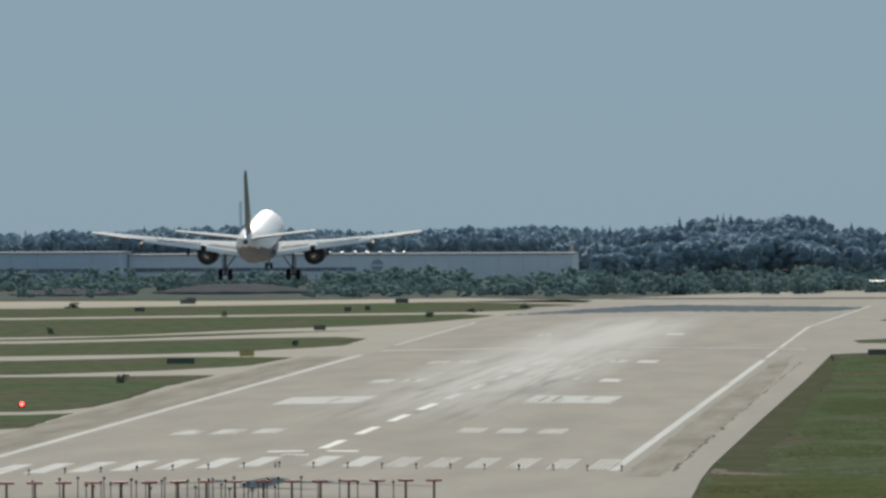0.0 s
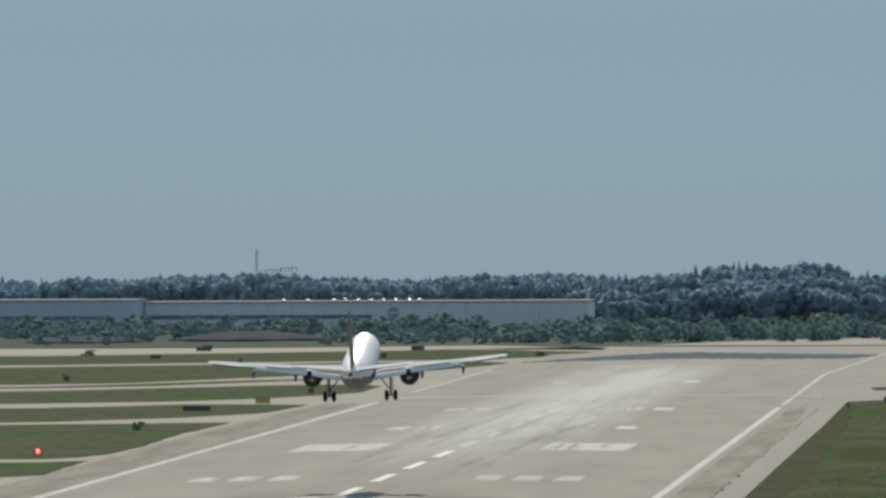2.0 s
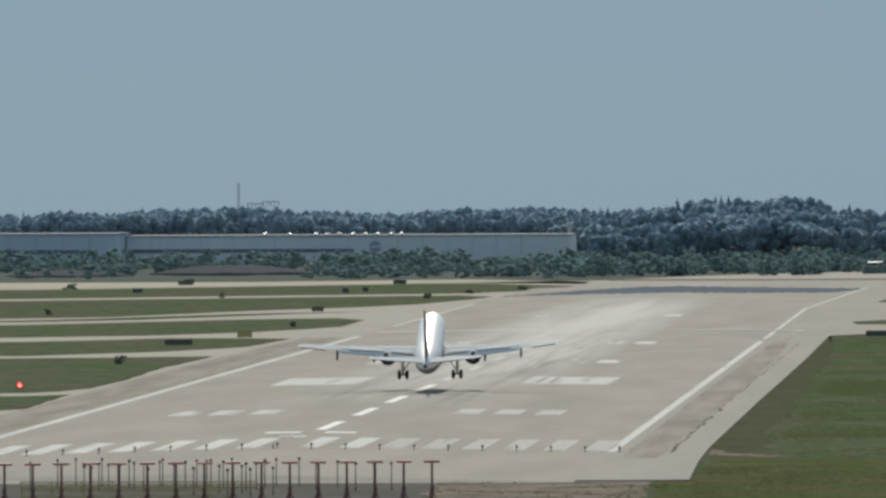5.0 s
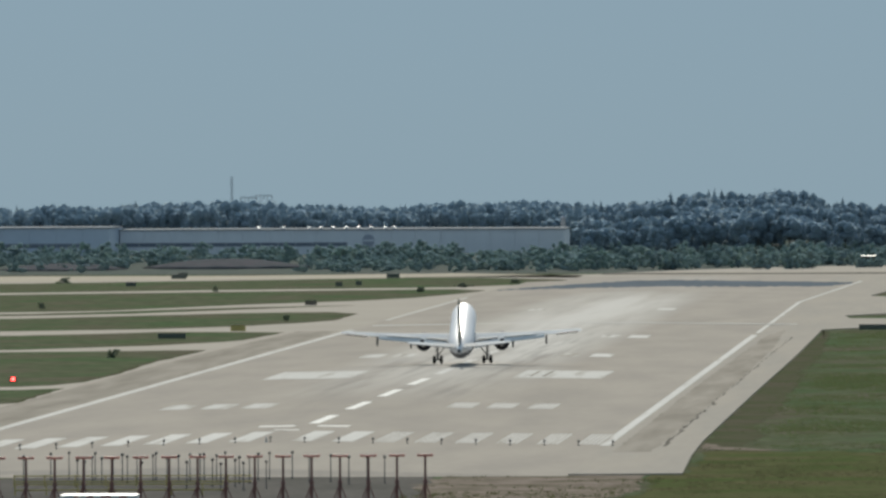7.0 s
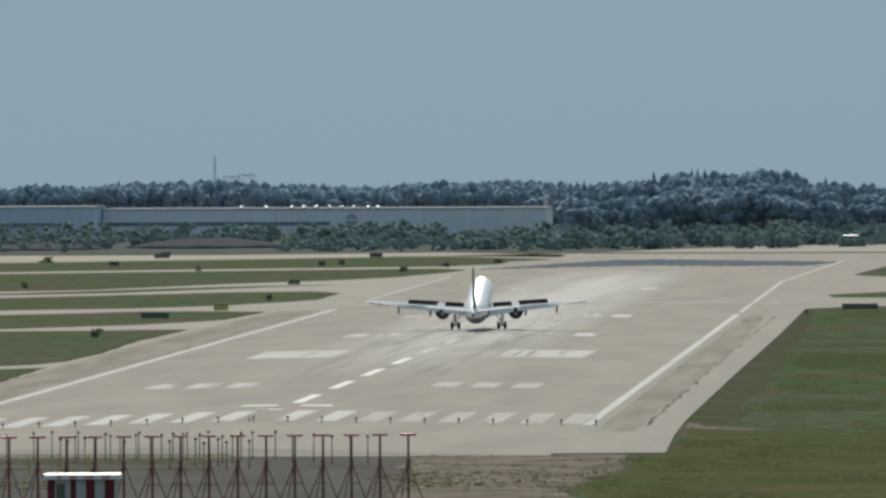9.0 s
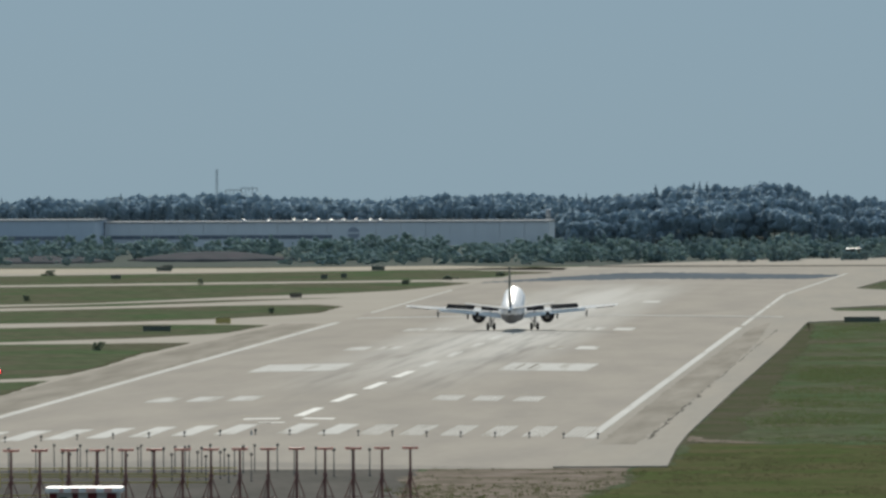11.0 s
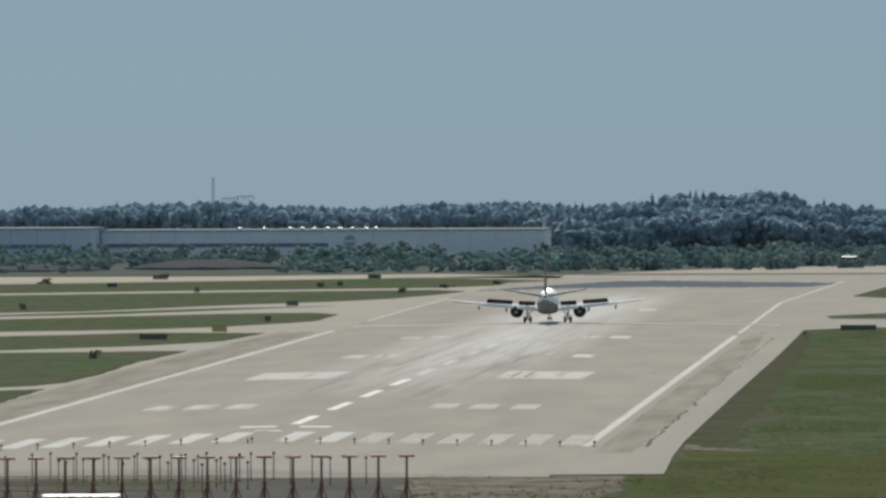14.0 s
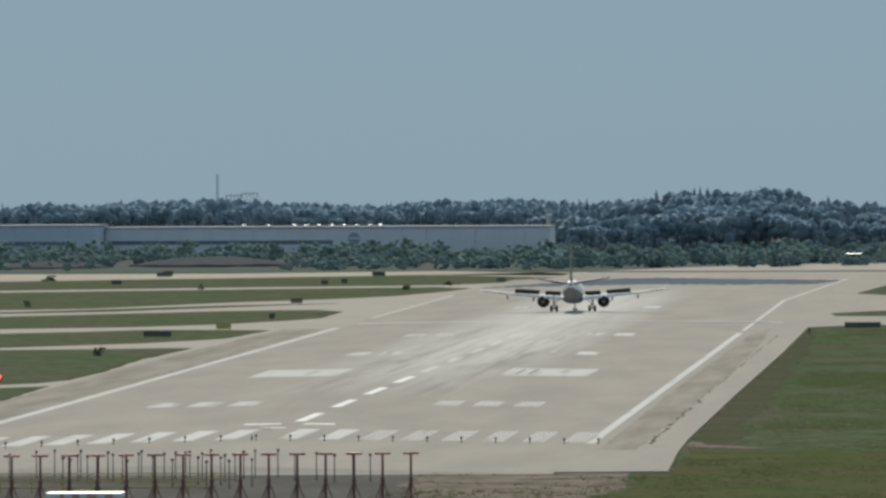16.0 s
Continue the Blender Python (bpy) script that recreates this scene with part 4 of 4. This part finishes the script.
    tagged(new("scrub", me), "low green scrub covering the far ground", "scrub", kind="stuff")
    plant(b[0], -98, 1700, 0, 5.2, 0.5)
    plant(b[2], -66, 1650, 0, 5.0, 0.9)
    for i, x in enumerate((32.6, 34.1, 35.6, 37.0)):
        plant(b[i], x, 1588 + 2 * i, 0, 2.25, 1.1)
    shrub = [tree("shrub", 1, 60 + k, "small round green shrub in airfield grass", "shrub", "airfield shrubs") for k in range(2)]
    for x, y, w in ((-47.8, 470, 1.2), (-45, 797, 1.0), (-42.2, 1166, 1.6), (-37.3, 1236, 2.0), (-80.9, 1186, 1.0), (-120.8, 1340, 2.4), (-94.4, 950, 1.0), (-30, 1300, 1.9)):
        plant(shrub[rnd.randrange(2)], x, y, 0.0, 1.15, w * 1.0)


def hall(x0, x1, y, h, mat, label, windows=None):
    b = thing("industrial_hall", label, "building", at=pose((x0 + x1) / 2, y, 0))
    w = x1 - x0
    n = int(w // 6)
    for i in range(n):
        part("wall", box(bmesh.new(), (-w / 2 + (i + 0.5) * w / n, 0, h / 2), (w / n - 0.06, 40, h)), mat, b)
    part("roof", box(bmesh.new(), (0, 0, h + 0.15), (w + 0.6, 40.6, 0.3)), "roof", b)
    if windows:
        a, c, z, t = windows
        k = int((c - a) // 4)
        for i in range(k):
            part("window", box(bmesh.new(), (a + (i + 0.5) * (c - a) / k - (x0 + x1) / 2, -20.05, z), ((c - a) / k - 0.12, 0.12, t)), "bandglass", b)
    return b


def far_buildings():
    big = hall(-155, -45, 1990, 6.0, "wall", "long low grey industrial hall with window band", (-154.5, -98.6, 2.5, 0.9))
    part("emblem", rod(bmesh.new(), (6.6, -20.0, 3.4), (6.6, -20.14, 3.4), 1.5, 1.5, 24), "emblem", big, "round dark emblem on the hall wall")
    part("emblem", box(bmesh.new(), (6.6, -20.16, 3.4), (2.8, 0.1, 0.4)), "wall", big, "pale bar across the round emblem")
    hall(-215, -155.2, 1960, 6.8, "wall2", "blue-grey industrial hall with dark stripes", (-214, -160, 2.6, 1.0))
    vent = thing("roof_vent", "small white cowl on the hall roof", "vent", "roof vents", pose(-120.7, 1972, 6.25))
    part("cowl", rod(bmesh.new(), (0, 0, 0), (0, 0, 0.5), 0.4, 0.5, 12), "white", vent)
    part("cap", rod(bmesh.new(), (0, 0, 0.48), (0, 0, 0.62), 0.6, 0.2, 12), "white", vent)
    for x in (-114.6, -108.2, -105.3, -102.2, -98.9, -95.9, -92.8, -89.4, -86.9):
        copy_thing(vent, pose(x, 1972, 6.25))
    st = thing("chimney_stack", "dull grey slender chimney stack beside the hall", "chimney", at=pose(-47, 2020, 0))
    part("shaft", rod(bmesh.new(), (0, 0, 0), (0, 0, 8.6), 0.75, 0.6, 14), "roof", st)
    part("cap", rod(bmesh.new(), (0, 0, 8.6), (0, 0, 8.9), 0.75, 0.75, 14), "wall2", st)
    # lattice mast and power pylons above the trees
    mast = thing("lattice_mast", "tall slender grey lattice mast above the trees", "mast", at=pose(-148, 2300, 0))
    for a, b in ((-0.24, -0.24), (0.24, -0.24), (0.24, 0.24), (-0.24, 0.24)):
        part("leg", rod(bmesh.new(), (a, b, 0), (a, b, 18.6), 0.07, 0.06, 6), "palesteel", mast)
    bm = bmesh.new()
    for k in range(15):
        z = 0.4 + k * 1.2
        for (a, b), (c, d) in (((-.24, -.24), (.24, -.24)), ((.24, -.24), (.24, .24)), ((.24, .24), (-.24, .24)), ((-.24, .24), (-.24, -.24))):
            rod(bm, (a, b, z), (c, d, z + 1.2), 0.03, 0.03, 5)
            rod(bm, (a, b, z), (c, d, z), 0.03, 0.03, 5)
    part("lattice", bm, "palesteel", mast)
    py = thing("power_pylon", "distant steel power line pylon with crossarm", "pylon", "pylons", pose(-146.5, 2350, -0.3))
    for s in (-1.0, 1.0):
        part("leg", rod(bmesh.new(), (s, 0, 0), (s, 0, 13.4), 0.08, 0.06, 6), "palesteel", py)
    part("crossarm", box(bmesh.new(), (0, 0, 12.9), (4.7, 0.14, 0.2)), "palesteel", py)
    bm = bmesh.new()
    rod(bm, (-1.0, 0, 7), (1.0, 0, 12.9), 0.035, 0.035, 5)
    rod(bm, (1.0, 0, 7), (-1.0, 0, 12.9), 0.035, 0.035, 5)
    part("brace", bm, "palesteel", py)
    for s in (-2.2, 0, 2.2):
        part("insulator", rod(bmesh.new(), (s, 0, 11.9), (s, 0, 12.8), 0.1, 0.1, 6), "darkgrey", py)
    copy_thing(py, pose(-141, 2330, 0.3))


ground()
pavements()
tufts()
markings()
jet, spoilers, wings, legs, elevators, tails = airliner()
localizer()
shelter()
approach_lights()
barriers()
signs()
far_ground()
far_buildings()
woods()


# ---- movement ----
def motions():
    # seconds, place of the main wheels' contact, nose-up, right wing up, turn to the left
    rows = [
        (0, -0.53, -13.0, 17.08, 3.7, 0, 0), (0.5, -0.17, 15.1, 15.29, 3.7, 0.9, 0.1), (1, 0.33, 43.2, 13.16, 4.3, 0.9, 0.2), (1.5, 0.37, 71.4, 11.08, 5.1, 1, 0.3),
        (2, 0.72, 99.5, 8.99, 5.7, 1.2, 0.5), (2.5, 0.98, 127.6, 7.07, 6.5, 1.3, 0.7), (3, 1.18, 155.8, 5.26, 7.7, 1.3, 0.9), (3.5, 1.09, 183.9, 3.87, 8.4, 1.1, 1),
        (4, 1.27, 212.0, 2.76, 8.8, 0.8, 1.1), (5.2, 1.00, 282.0, 1.46, 8.9, 0.6, 1.2), (6.5, 0.61, 359.0, 0.75, 8.7, 0.9, 1.3), (7, 0.00, 391.0, 0.48, 8.6, 0.5, 1.4), (8, -0.30, 443.0, 0.42, 8.6, 0.2, 0.9),
        (9, -0.30, 493.3, 0.42, 7.2, 0.2, 0.4), (10.2, -0.25, 555.0, 0.42, 5.5, 0.2, 0.7), (11.5, -0.20, 621.7, 0.42, 3.9, 0.2, 1), (12.5, -0.10, 669.0, 0.42, 2.5, 0.2, 0.9),
        (13.5, -0.20, 719.0, 0.42, 1.3, 0.2, 0.9), (14.5, -0.30, 768.0, 0.42, -0.2, 0.2, 0.9), (15.2, -0.25, 800.0, 0.42, -0.6, 0.2, 0.8), (16, -0.20, 833.2, 0.42, -0.7, 0.2, 0.8)]
    walk(jet, [(t, pose(x, y, z + float(np.interp(t, (7, 8, 9, 11.5), (0.5, 0.42, 0.3, 0.05))), p, -r, a)) for t, x, y, z, p, r, a in rows])
    # the legs are stretched in the air and pressed in on the ground; the wings sink as they lose lift
    for leg in legs:
        walk(leg, [(t, pose(0, 0, -h)) for t, h in ((0, 0.5), (7, 0.5), (8, 0.42), (9, 0.3), (10.2, 0.17), (11.5, 0.05), (12.5, 0.05), (16, 0.05))])
    for wing, s in wings:
        root = pose(s * 1.3, 0, 2.1)
        walk(wing, [(t, root @ pose(0, 0, 0, 0, s * a) @ root.inverted()) for t, a in ((0, 0), (7.5, 0), (8.4, 0.2), (9.5, 0.9), (11.5, 1.8), (13, 2.3), (16, 2.4))])
    # the tailplanes are trimmed nose-down as the speed falls
    for tail in tails:
        walk(tail, [(t, pose(0, -16, 4.4) @ pose(0, 0, 0, a) @ pose(0, 16, -4.4)) for t, a in ((0, -1.5), (4, -2), (7, -3), (9, -4.2), (11.5, -5.6), (13, -5.4), (16, -4.6))])
    # the elevators are held up through the flare and let down on the roll
    for el, hinge, axis in elevators:
        m = Matrix.Translation(hinge)
        walk(el, [(t, m @ Matrix.Rotation(radians(-a), 4, axis) @ m.inverted()) for t, a in ((0, 9), (4, 11), (8, 8), (11, 1), (12.5, -2), (16, -3))])
    for sp, base in spoilers:
        walk(sp, [(t, base @ pose(0, 0, 0, -a)) for t, a in ((0, 0), (8.2, 0), (8.5, 20), (8.9, 55), (16, 55))])


motions()
